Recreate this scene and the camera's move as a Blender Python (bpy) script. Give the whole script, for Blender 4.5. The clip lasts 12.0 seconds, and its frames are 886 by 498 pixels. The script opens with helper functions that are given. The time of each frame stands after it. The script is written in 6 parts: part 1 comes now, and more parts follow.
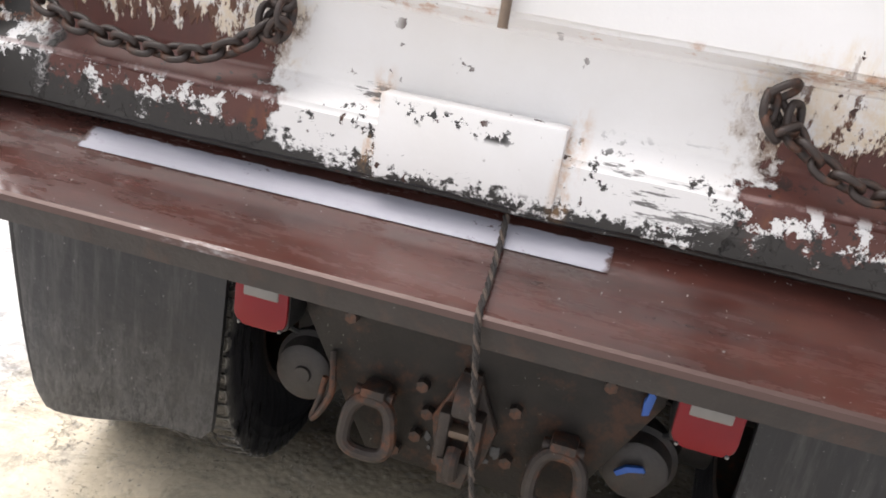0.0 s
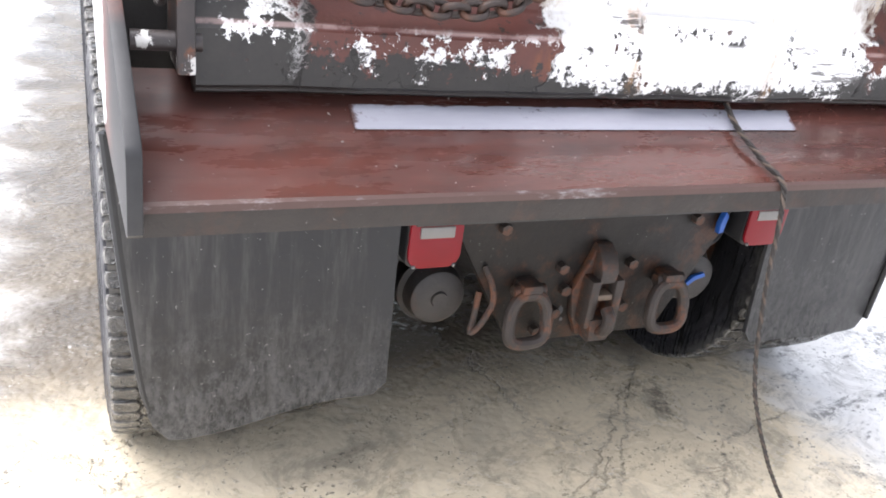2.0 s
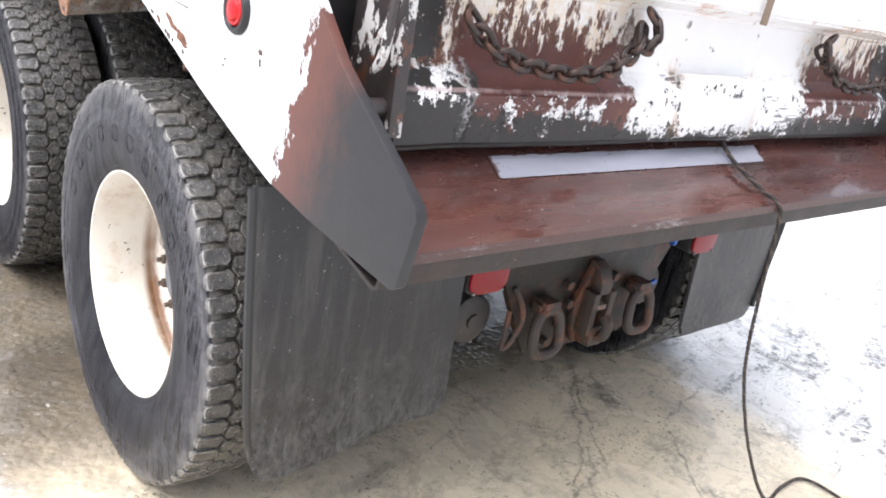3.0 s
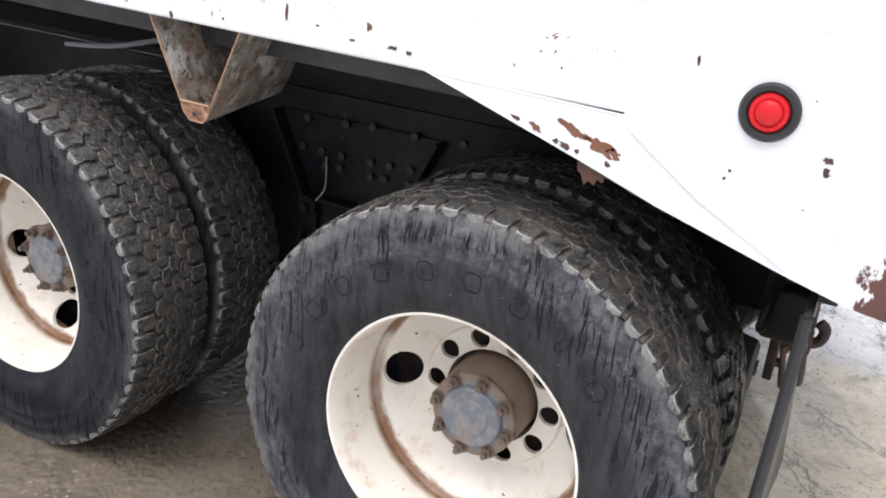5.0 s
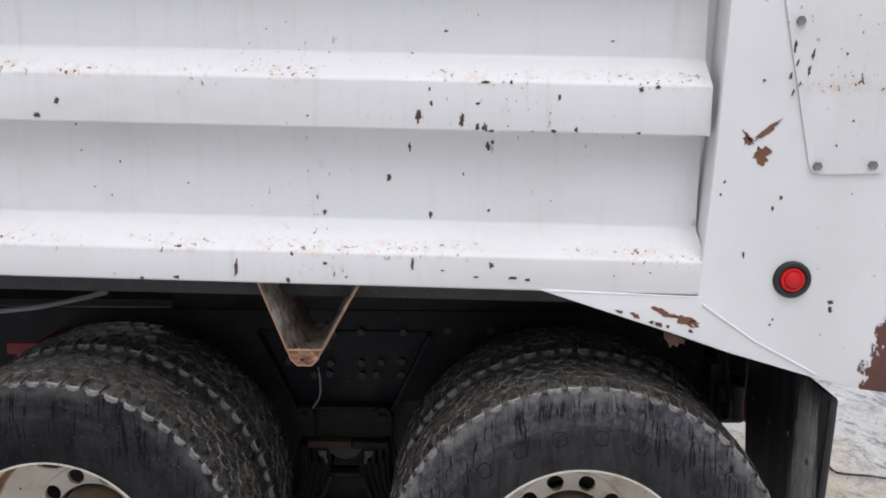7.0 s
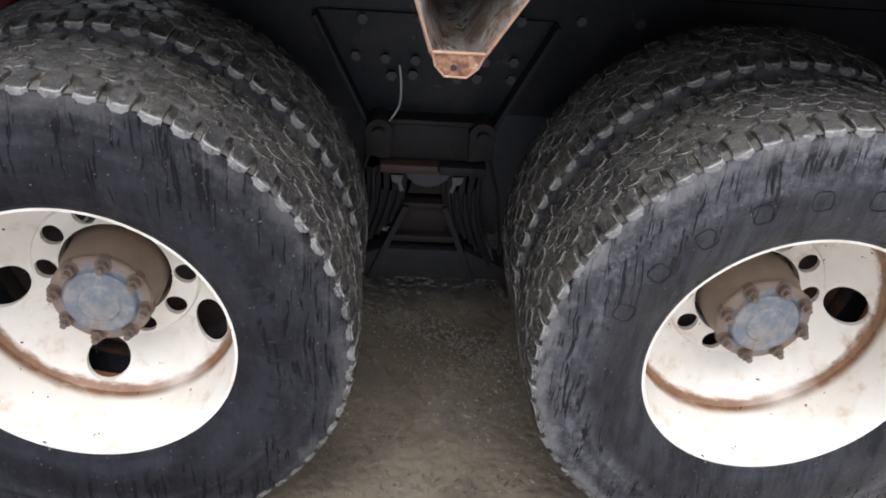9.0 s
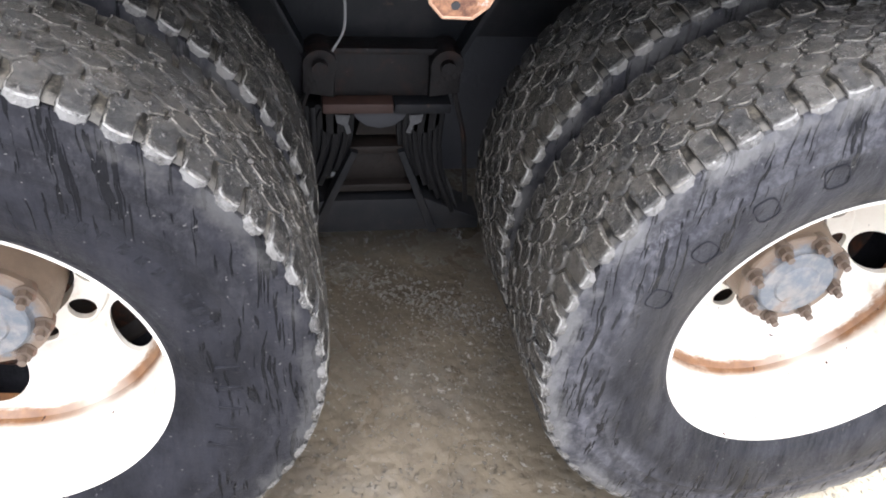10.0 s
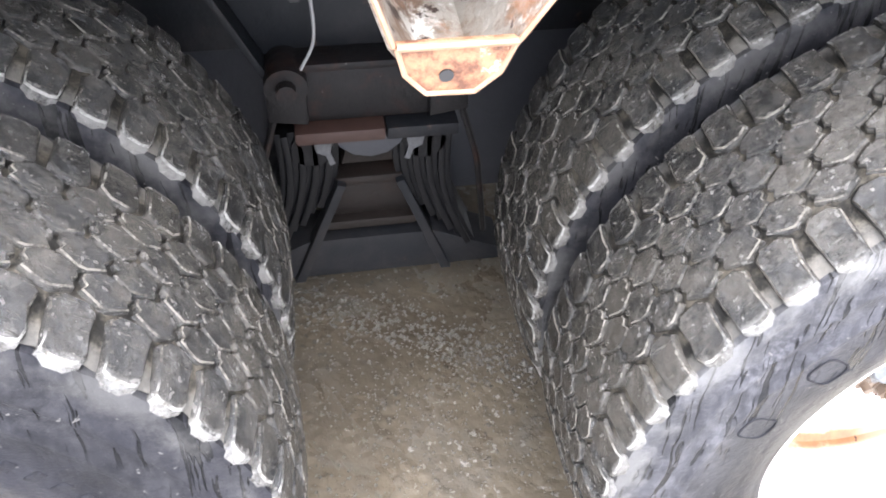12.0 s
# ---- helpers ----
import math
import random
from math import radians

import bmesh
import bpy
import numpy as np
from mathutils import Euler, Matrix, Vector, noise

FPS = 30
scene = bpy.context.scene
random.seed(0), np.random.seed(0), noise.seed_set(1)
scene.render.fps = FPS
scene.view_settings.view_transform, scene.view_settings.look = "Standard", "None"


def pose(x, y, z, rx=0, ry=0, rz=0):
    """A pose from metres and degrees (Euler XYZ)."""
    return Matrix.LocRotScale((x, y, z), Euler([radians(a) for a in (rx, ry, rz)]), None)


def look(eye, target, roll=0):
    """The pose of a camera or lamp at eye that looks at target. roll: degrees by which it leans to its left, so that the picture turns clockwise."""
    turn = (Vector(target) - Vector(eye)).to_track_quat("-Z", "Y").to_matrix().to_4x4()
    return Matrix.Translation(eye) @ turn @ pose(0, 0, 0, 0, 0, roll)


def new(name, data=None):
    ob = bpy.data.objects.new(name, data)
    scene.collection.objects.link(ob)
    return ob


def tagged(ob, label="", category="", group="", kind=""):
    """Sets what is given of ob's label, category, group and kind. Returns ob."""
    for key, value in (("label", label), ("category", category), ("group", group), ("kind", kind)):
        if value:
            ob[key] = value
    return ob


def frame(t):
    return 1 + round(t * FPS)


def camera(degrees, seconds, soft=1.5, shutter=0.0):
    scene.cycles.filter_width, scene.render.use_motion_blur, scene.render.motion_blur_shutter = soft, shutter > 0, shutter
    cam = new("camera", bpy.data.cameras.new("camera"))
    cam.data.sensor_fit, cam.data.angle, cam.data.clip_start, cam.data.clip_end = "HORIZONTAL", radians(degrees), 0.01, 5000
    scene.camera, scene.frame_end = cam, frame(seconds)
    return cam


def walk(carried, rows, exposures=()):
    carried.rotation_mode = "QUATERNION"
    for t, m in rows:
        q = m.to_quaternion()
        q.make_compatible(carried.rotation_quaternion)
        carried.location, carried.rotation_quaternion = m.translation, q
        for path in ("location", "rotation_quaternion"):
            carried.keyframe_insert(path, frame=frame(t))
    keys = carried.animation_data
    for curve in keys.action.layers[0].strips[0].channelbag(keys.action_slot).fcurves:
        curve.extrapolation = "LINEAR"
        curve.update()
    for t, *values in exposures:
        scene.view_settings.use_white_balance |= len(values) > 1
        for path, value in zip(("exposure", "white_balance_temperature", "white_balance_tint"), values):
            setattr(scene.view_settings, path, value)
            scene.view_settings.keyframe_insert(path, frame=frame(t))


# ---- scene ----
cam = camera(56.8, 12.0, soft=1.8)
PATH = [
    (0, (0.235, -2.131, 1.551), (-0.181, -0.306, 0.847), 9.2),
    (0.5, (-0.161, -2.209, 1.51), (-0.169, -0.316, 0.867), 7.9),
    (1, (-0.53, -2.255, 1.477), (-0.178, -0.418, 0.768), 6.7),
    (1.5, (-0.796, -2.314, 1.516), (-0.101, -0.664, 0.625), 6.4),
    (2, (-1.213, -2.139, 1.515), (-0.428, -0.507, 0.665), 8.1),
    (2.5, (-1.606, -2.051, 1.51), (-0.646, -0.474, 0.74), 10.3),
    (2.7, (-1.728, -2.008, 1.525), (-0.632, -0.512, 0.778), 10.9),
    (4.3, (-2.419, -1.098, 1.499), (-0.769, -0.257, 0.744), 8.9),
    (4.5, (-2.417, -0.927, 1.512), (-0.756, -0.111, 0.754), 7.4),
    (5, (-2.507, -0.6, 1.507), (-0.829, 0.216, 0.787), 5.8),
    (5.5, (-2.683, -0.331, 1.556), (-0.907, 0.25, 0.843), 7.0),
    (6, (-2.777, 0.004, 1.577), (-0.943, 0.386, 0.877), 7.1),
    (6.5, (-2.979, 0.129, 1.682), (-1.041, 0.41, 1.276), 2.4),
    (7, (-3.128, 0.301, 1.733), (-1.163, 0.36, 1.366), 0.0),
    (7.5, (-3.016, 0.49, 1.691), (-1.137, 0.448, 1.009), 3.4),
    (7.7, (-2.94, 0.566, 1.692), (-1.102, 0.553, 0.905), 1.5),
    (9.3, (-2.283, 0.850, 1.488), (-0.825, 0.718, 0.441), 4.1),
    (9.5, (-2.204, 0.872, 1.464), (-0.784, 0.738, 0.365), 2.9),
    (10, (-2.025, 0.923, 1.468), (-0.689, 0.586, 0.310), 7.1),
    (10.5, (-1.809, 0.858, 1.426), (-0.512, 0.496, 0.232), 6.1),
    (11, (-1.629, 0.785, 1.373), (-0.415, 0.602, 0.057), -0.4),
    (11.5, (-1.586, 0.755, 1.357), (-0.420, 0.581, -0.002), -1.1),
    (12, (-1.628, 0.823, 1.393), (-0.376, 0.550, 0.129), 2.9),
]
EXPOSURES = [(t, stops, 6650 if t <= 1.0 else 6250 if t < 9.0 else 6050, 13) for t, stops in [(0.0, 0.66), (0.5, 0.76), (1.0, 1.12), (1.5, 1.4), (2.0, 1.4), (2.5, 1.4), (2.7, 1.3), (4.3, 0.6), (4.5, 0.5), (5.5, 0.55), (6.0, 0.73), (6.5, 0.14), (7.0, -0.35), (7.5, -0.05), (9.3, 1.0), (9.5, 1.31), (10.0, 1.47), (10.5, 1.6), (11.0, 2.18), (12.0, 2.48)]]
walk(cam, [(t, look(eye, target, roll)) for t, eye, target, roll in PATH], EXPOSURES)

# ---- world and light ----
world = bpy.data.worlds.new("overcast_sky")
scene.world = world
world.use_nodes = True
wn = world.node_tree.nodes
sky = wn.new("ShaderNodeTexSky")
sky.sky_type = "NISHITA"
sky.sun_disc = False
sky.sun_elevation = radians(66)
sky.sun_rotation = radians(-103)
sky.air_density = 1.0
sky.dust_density = 3.0
sky.ozone_density = 0.6
haze = wn.new("ShaderNodeHueSaturation")
haze.inputs["Saturation"].default_value = 0.30
world.node_tree.links.new(sky.outputs["Color"], haze.inputs["Color"])
world.node_tree.links.new(haze.outputs["Color"], wn["Background"].inputs["Color"])
wn["Background"].inputs["Strength"].default_value = 0.15

sun_data = bpy.data.lights.new("sun", "SUN")
sun_data.energy = 2.2
sun_data.angle = radians(60)
sun_data.color = (1.0, 0.985, 0.97)
sun = new("sun", sun_data)
sun.matrix_world = look((-2.2, 0.35, 5.0), (0, 0, 0))


# ---- materials ----
class Tree:
    """Short calls for a node material."""

    def __init__(self, name):
        self.mat = bpy.data.materials.new(name)
        self.mat.use_nodes = True
        self.nt = self.mat.node_tree
        self.bsdf = self.nt.nodes["Principled BSDF"]
        self.coord = self.nt.nodes.new("ShaderNodeTexCoord").outputs["Object"]

    def put(self, socket, value):
        if isinstance(value, bpy.types.NodeSocket):
            self.nt.links.new(value, socket)
        elif isinstance(value, (tuple, list)) and len(value) == 3 and socket.type == "RGBA":
            socket.default_value = (*value, 1)
        else:
            socket.default_value = value

    def xyz(self, vector=None):
        n = self.nt.nodes.new("ShaderNodeSeparateXYZ")
        self.put(n.inputs[0], vector or self.coord)
        return n.outputs

    def vec(self, x, y, z):
        n = self.nt.nodes.new("ShaderNodeCombineXYZ")
        for k, v in enumerate((x, y, z)):
            self.put(n.inputs[k], v)
        return n.outputs[0]

    def stretch(self, scale, shift=(0, 0, 0), vector=None):
        n = self.nt.nodes.new("ShaderNodeMapping")
        self.put(n.inputs["Vector"], vector or self.coord)
        n.inputs["Scale"].default_value = scale
        n.inputs["Location"].default_value = shift
        return n.outputs[0]

    def noise(self, scale, detail=4.0, rough=0.6, vector=None, warp=0.0):
        n = self.nt.nodes.new("ShaderNodeTexNoise")
        self.put(n.inputs["Vector"], vector or self.coord)
        n.inputs["Scale"].default_value = scale
        n.inputs["Detail"].default_value = detail
        n.inputs["Roughness"].default_value = rough
        n.inputs["Distortion"].default_value = warp
        return n.outputs["Fac"]

    def cells(self, scale, feature="F1", vector=None, random=1.0):
        n = self.nt.nodes.new("ShaderNodeTexVoronoi")
        n.feature = feature
        self.put(n.inputs["Vector"], vector or self.coord)
        n.inputs["Scale"].default_value = scale
        n.inputs["Randomness"].default_value = random
        return n.outputs["Distance"]

    def math(self, op, a, b=0.0, c=0.0):
        n = self.nt.nodes.new("ShaderNodeMath")
        n.operation = op
        for k, v in enumerate((a, b, c)):
            self.put(n.inputs[k], v)
        return n.outputs[0]

    def step(self, value, low, high):
        n = self.nt.nodes.new("ShaderNodeMapRange")
        n.interpolation_type = "SMOOTHSTEP"
        self.put(n.inputs["Value"], value)
        n.inputs["From Min"].default_value, n.inputs["From Max"].default_value = (low, high) if low < high else (high, low)
        if low > high:
            n.inputs["To Min"].default_value, n.inputs["To Max"].default_value = 1, 0
        return n.outputs["Result"]

    def mix(self, fac, a, b):
        n = self.nt.nodes.new("ShaderNodeMix")
        n.data_type = "RGBA"
        self.put(n.inputs["Factor"], fac)
        self.put(n.inputs[6], a)
        self.put(n.inputs[7], b)
        return n.outputs[2]

    def lerp(self, fac, a, b):
        n = self.nt.nodes.new("ShaderNodeMix")
        self.put(n.inputs[0], fac)
        self.put(n.inputs[2], a)
        self.put(n.inputs[3], b)
        return n.outputs[0]

    def done(self, color, rough, metal=0.0, bump=None, depth=0.002, coat=0.0, coat_rough=0.1, spec=None):
        self.put(self.bsdf.inputs["Base Color"], color)
        self.put(self.bsdf.inputs["Roughness"], rough)
        self.put(self.bsdf.inputs["Metallic"], metal)
        self.put(self.bsdf.inputs["Coat Weight"], coat)
        self.put(self.bsdf.inputs["Coat Roughness"], coat_rough)
        if spec is not None:
            self.put(self.bsdf.inputs["Specular IOR Level"], spec)
        if bump is not None:
            n = self.nt.nodes.new("ShaderNodeBump")
            n.inputs["Strength"].default_value = 1.0
            n.inputs["Distance"].default_value = depth
            self.put(n.inputs["Height"], bump)
            self.nt.links.new(n.outputs[0], self.bsdf.inputs["Normal"])
        return self.mat


RUST = (0.16, 0.055, 0.022)
RUST_DARK = (0.055, 0.022, 0.014)
ORANGE = (0.40, 0.15, 0.055)
WHITE = (0.72, 0.72, 0.72)
OXIDE = (0.125, 0.036, 0.026)


def white_paint():
    t = Tree("chipped_white_paint")
    dirt = t.step(t.noise(2.2, 5, 0.65, t.stretch((0.5, 0.5, 1.5))), 0.45, 0.8)
    col = t.mix(t.math("MULTIPLY", dirt, 0.35), WHITE, (0.50, 0.48, 0.46))
    runs = t.step(t.noise(9, 4, 0.6, t.stretch((1, 3.2, 0.25))), 0.58, 0.8)
    col = t.mix(t.math("MULTIPLY", runs, 0.25), col, (0.46, 0.42, 0.38))
    near = t.step(t.noise(2.3, 3, 0.6), 0.50, 0.68)
    chips = t.step(t.noise(26, 3, 0.55, t.stretch((1, 1.5, 0.75))), 0.70, 0.72)
    fine = t.step(t.noise(75, 2, 0.5, t.stretch((1, 1.2, 0.7))), 0.70, 0.73)
    chip = t.math("MAXIMUM", t.math("MULTIPLY", chips, near), t.math("MULTIPLY", fine, near))
    halo = t.math("MULTIPLY", t.step(t.noise(26, 3, 0.55, t.stretch((1, 1.5, 0.75))), 0.62, 0.71), near)
    col = t.mix(t.math("MULTIPLY", halo, 0.3), col, (0.55, 0.36, 0.22))
    col = t.mix(chip, col, t.mix(t.noise(60, 2), RUST_DARK, RUST))
    # rusty speckle along the upper folds of the ribs, and grey water marks below them
    px, py, pz = t.xyz()[0:3]
    level = t.math("SUBTRACT", pz, t.math("MULTIPLY", py, 0.022))
    fold = t.math("MINIMUM", t.math("ABSOLUTE", t.math("SUBTRACT", level, 1.352)), t.math("ABSOLUTE", t.math("SUBTRACT", level, 1.772)))
    band = t.math("MULTIPLY", t.step(fold, 0.028, 0.008), t.step(t.noise(5, 4, 0.6), 0.40, 0.60))
    col = t.mix(t.math("MULTIPLY", t.math("MULTIPLY", band, t.step(t.noise(40, 5, 0.7), 0.45, 0.65)), 0.45), col, (0.62, 0.42, 0.28))
    prick = t.math("MULTIPLY", band, t.step(t.noise(95, 2, 0.5, t.stretch((1, 0.8, 0.6))), 0.63, 0.66))
    col = t.mix(prick, col, (0.10, 0.04, 0.022))
    streaks = t.step(t.noise(30, 5, 0.65, t.stretch((1, 1, 0.06))), 0.48, 0.70)
    col = t.mix(t.math("MULTIPLY", streaks, 0.10), col, (0.48, 0.47, 0.46))
    fall = t.math("ADD", t.math("MULTIPLY", t.noise(120, 2), 0.15), t.math("MULTIPLY", chip, -1.0))
    return t.done(col, t.lerp(chip, 0.38, 0.85), bump=fall, depth=0.0012)


def gate_paint():
    """White paint peeled from red primer, with black tar along the bottom edge and in the end pockets."""
    t = Tree("peeling_tailgate_paint")
    x, y, z = t.xyz()[0:3]
    ax = t.math("ABSOLUTE", t.math("MULTIPLY", t.math("ADD", x, 0.01), 0.955))
    z = t.math("SUBTRACT", z, 0.052)
    rag = t.noise(24, 9, 0.78)
    big = t.noise(5, 4, 0.6)
    wob = t.math("ADD", t.math("MULTIPLY", t.math("SUBTRACT", rag, 0.5), 0.16), t.math("MULTIPLY", t.math("SUBTRACT", big, 0.5), 0.22))
    drip = t.math("MULTIPLY", t.math("SUBTRACT", t.noise(30, 5, 0.7, t.stretch((1, 1, 0.3))), 0.5), 0.26)
    # end pockets: paint gone to primer
    edge_x = t.math("ADD", ax, wob)
    low = t.math("ADD", z, drip)
    pocket = t.math("MULTIPLY", t.step(edge_x, 0.385, 0.395), t.step(low, 1.295, 1.285))
    pocket = t.math("MULTIPLY", pocket, t.step(t.math("ADD", ax, t.math("MULTIPLY", wob, 0.8)), 0.86, 0.84))
    flecks = t.step(t.noise(17, 6, 0.75), 0.535, 0.55)
    keep = t.math("MULTIPLY", flecks, t.step(z, 1.205, 1.185))
    pocket = t.math("MULTIPLY", pocket, t.math("SUBTRACT", 1.0, keep))
    primer = t.mix(t.noise(35, 5, 0.7), OXIDE, (0.065, 0.024, 0.018))
    primer = t.mix(t.step(t.noise(14, 5, 0.7, t.stretch((1, 1, 0.4))), 0.55, 0.75), primer, RUST)
    dirt = t.step(t.noise(3.0, 5, 0.6), 0.4, 0.8)
    col = t.mix(t.math("MULTIPLY", dirt, 0.35), (0.80, 0.79, 0.78), (0.66, 0.63, 0.58))
    bleed = t.math("MULTIPLY", t.math("MULTIPLY", t.step(edge_x, 0.35, 0.42), t.step(low, 1.46, 1.33)), t.step(low, 1.22, 1.26))
    col = t.mix(t.math("MULTIPLY", t.math("MULTIPLY", bleed, t.step(rag, 0.36, 0.60)), 0.75), col, t.mix(t.noise(24, 5, 0.7), (0.62, 0.40, 0.19), (0.76, 0.66, 0.48)))
    eaten = t.noise(42, 6, 0.72, t.stretch((1, 1, 0.42)))
    col = t.mix(t.math("MULTIPLY", bleed, t.step(t.math("SUBTRACT", eaten, t.math("MULTIPLY", t.math("SUBTRACT", low, 1.30), 1.2)), 0.46, 0.52)), col, t.mix(t.noise(70, 3), (0.045, 0.020, 0.013), (0.17, 0.062, 0.028)))
    fold = t.math("MULTIPLY", t.step(t.math("ABSOLUTE", t.math("SUBTRACT", z, 1.395)), 0.022, 0.004), t.step(t.noise(7, 6, 0.75), 0.54, 0.64))
    col = t.mix(t.math("MULTIPLY", fold, 0.8), col, (0.45, 0.20, 0.07))
    col = t.mix(pocket, col, primer)
    # black along the bottom, torn upward
    tar = t.math("ADD", z, t.math("MULTIPLY", t.math("SUBTRACT", rag, 0.5), 0.30))
    tar = t.math("ADD", tar, t.math("MULTIPLY", t.step(ax, 0.42, 0.30), 0.035))
    black = t.step(tar, 1.150, 1.140)
    blots = t.math("MULTIPLY", t.step(t.noise(26, 6, 0.7), 0.60, 0.615), t.step(z, 1.26, 1.20))
    ends = t.step(t.math("ADD", ax, t.math("MULTIPLY", wob, 1.4)), 0.86, 0.88)
    blots = t.math("MAXIMUM", blots, t.math("MULTIPLY", ends, t.step(t.noise(9, 6, 0.7), 0.44, 0.46)))
    on_plate = t.math("MULTIPLY", t.step(t.math("ABSOLUTE", t.math("ADD", x, 0.050)), 0.165, 0.155), t.step(z, 1.115, 1.13))
    blots = t.math("MULTIPLY", blots, t.math("SUBTRACT", 1.0, on_plate))
    col = t.mix(t.math("MAXIMUM", black, blots), col, t.mix(t.noise(34, 7, 0.75), (0.007, 0.007, 0.007), (0.034, 0.029, 0.025)))
    # rust weeping down both edges of the raised plate and a broken row of dark marks across it
    plate_edge = t.math("MULTIPLY", t.step(t.math("ABSOLUTE", t.math("SUBTRACT", t.math("ABSOLUTE", t.math("ADD", x, 0.050)), 0.172)), 0.030, 0.004), t.step(t.math("ABSOLUTE", t.math("SUBTRACT", z, 1.185)), 0.11, 0.05))
    plate_edge = t.math("MULTIPLY", plate_edge, t.step(t.noise(22, 5, 0.7, t.stretch((1, 1, 0.5))), 0.42, 0.66))
    col = t.mix(t.math("MULTIPLY", plate_edge, 0.8), col, (0.55, 0.30, 0.12))
    row = t.math("ABSOLUTE", t.math("SUBTRACT", z, t.math("SUBTRACT", 1.222, t.math("MULTIPLY", t.math("ADD", x, 0.2), 0.03))))
    marks = t.math("MULTIPLY", t.math("MULTIPLY", t.step(row, 0.022, 0.010), t.step(t.math("ABSOLUTE", t.math("ADD", x, 0.09)), 0.13, 0.10)), t.step(t.noise(52, 4, 0.65), 0.55, 0.58))
    col = t.mix(marks, col, (0.03, 0.028, 0.027))
    torn = t.math("MULTIPLY", t.step(t.noise(13, 6, 0.75, t.stretch((0.22, 1, 1.7))), 0.575, 0.60), t.math("MULTIPLY", t.step(ax, 0.50, 0.40), t.step(t.math("ABSOLUTE", t.math("SUBTRACT", z, 1.185)), 0.075, 0.045)))
    torn = t.math("MULTIPLY", torn, t.math("SUBTRACT", 1.0, on_plate))
    col = t.mix(t.math("MULTIPLY", torn, 0.85), col, (0.05, 0.045, 0.042))
    # scuffed pale line where the lip turns
    scuffed = t.math("MULTIPLY", t.step(t.math("ABSOLUTE", t.math("SUBTRACT", z, 1.196)), 0.006, 0.002), t.step(ax, 0.33, 0.40))
    scuffed = t.math("MULTIPLY", scuffed, t.step(t.noise(8, 5, 0.7), 0.36, 0.52))
    col = t.mix(t.math("MULTIPLY", scuffed, 0.55), col, (0.42, 0.30, 0.28))
    spots = t.math("MULTIPLY", t.step(t.noise(38, 3, 0.5), 0.695, 0.71), t.step(t.noise(3.3, 3), 0.48, 0.6))
    col = t.mix(spots, col, RUST_DARK)
    flaked = t.math("MAXIMUM", pocket, spots)
    fall = t.math("ADD", t.math("MULTIPLY", t.noise(60, 4), 0.4), t.math("MULTIPLY", flaked, -0.8))
    return t.done(col, t.lerp(flaked, 0.4, 0.45), bump=fall, depth=0.002)


def side_plate():
    """White paint worn away to primer and bare black steel towards the rear fin."""
    t = Tree("white_paint_worn_to_steel")
    x, y, z = t.xyz()[0:3]
    rag = t.noise(24, 7, 0.72, t.stretch((1, 1, 0.6)))
    along = t.math("ADD", t.math("MULTIPLY", t.math("SUBTRACT", z, 1.1), 0.30), y)
    along = t.math("ADD", along, t.math("MULTIPLY", t.math("SUBTRACT", rag, 0.5), 0.20))
    along = t.math("ADD", along, t.math("MULTIPLY", t.math("SUBTRACT", t.noise(4, 3), 0.5), 0.10))
    bare = t.step(along, -0.668, -0.676)
    steel = t.step(along, -0.70, -0.86)
    dirt = t.step(t.noise(2.5, 5, 0.65), 0.45, 0.8)
    col = t.mix(t.math("MULTIPLY", dirt, 0.3), WHITE, (0.5, 0.48, 0.46))
    near = t.step(t.noise(3.1, 3, 0.6), 0.47, 0.62)
    chip = t.math("MULTIPLY", t.step(t.noise(30, 3, 0.55, t.stretch((1, 1.0, 0.8))), 0.73, 0.745), near)
    col = t.mix(chip, col, RUST_DARK)
    under = t.mix(t.noise(18, 5, 0.7), (0.15, 0.052, 0.036), (0.07, 0.032, 0.026))
    dark = t.mix(t.noise(30, 5, 0.7), (0.010, 0.010, 0.011), (0.030, 0.029, 0.030))
    col = t.mix(bare, col, t.mix(steel, under, dark))
    gone = t.math("MAXIMUM", bare, chip)
    fall = t.math("ADD", t.math("MULTIPLY", t.noise(90, 3), 0.3), t.math("MULTIPLY", gone, -0.8))
    return t.done(col, t.lerp(bare, 0.38, 0.5), bump=fall, depth=0.0012)


def worn_end():
    t = Tree("white_paint_over_black_steel")
    keep = t.step(t.noise(13, 7, 0.72, t.stretch((1, 1, 0.6))), 0.55, 0.57)
    col = t.mix(keep, t.mix(t.noise(30, 5), (0.018, 0.018, 0.02), (0.06, 0.045, 0.04)), (0.62, 0.60, 0.57))
    col = t.mix(t.math("MULTIPLY", t.step(t.noise(17, 6, 0.7), 0.58, 0.66), 0.7), col, RUST)
    return t.done(col, 0.4, bump=t.math("ADD", keep, t.noise(60, 4)), depth=0.001)


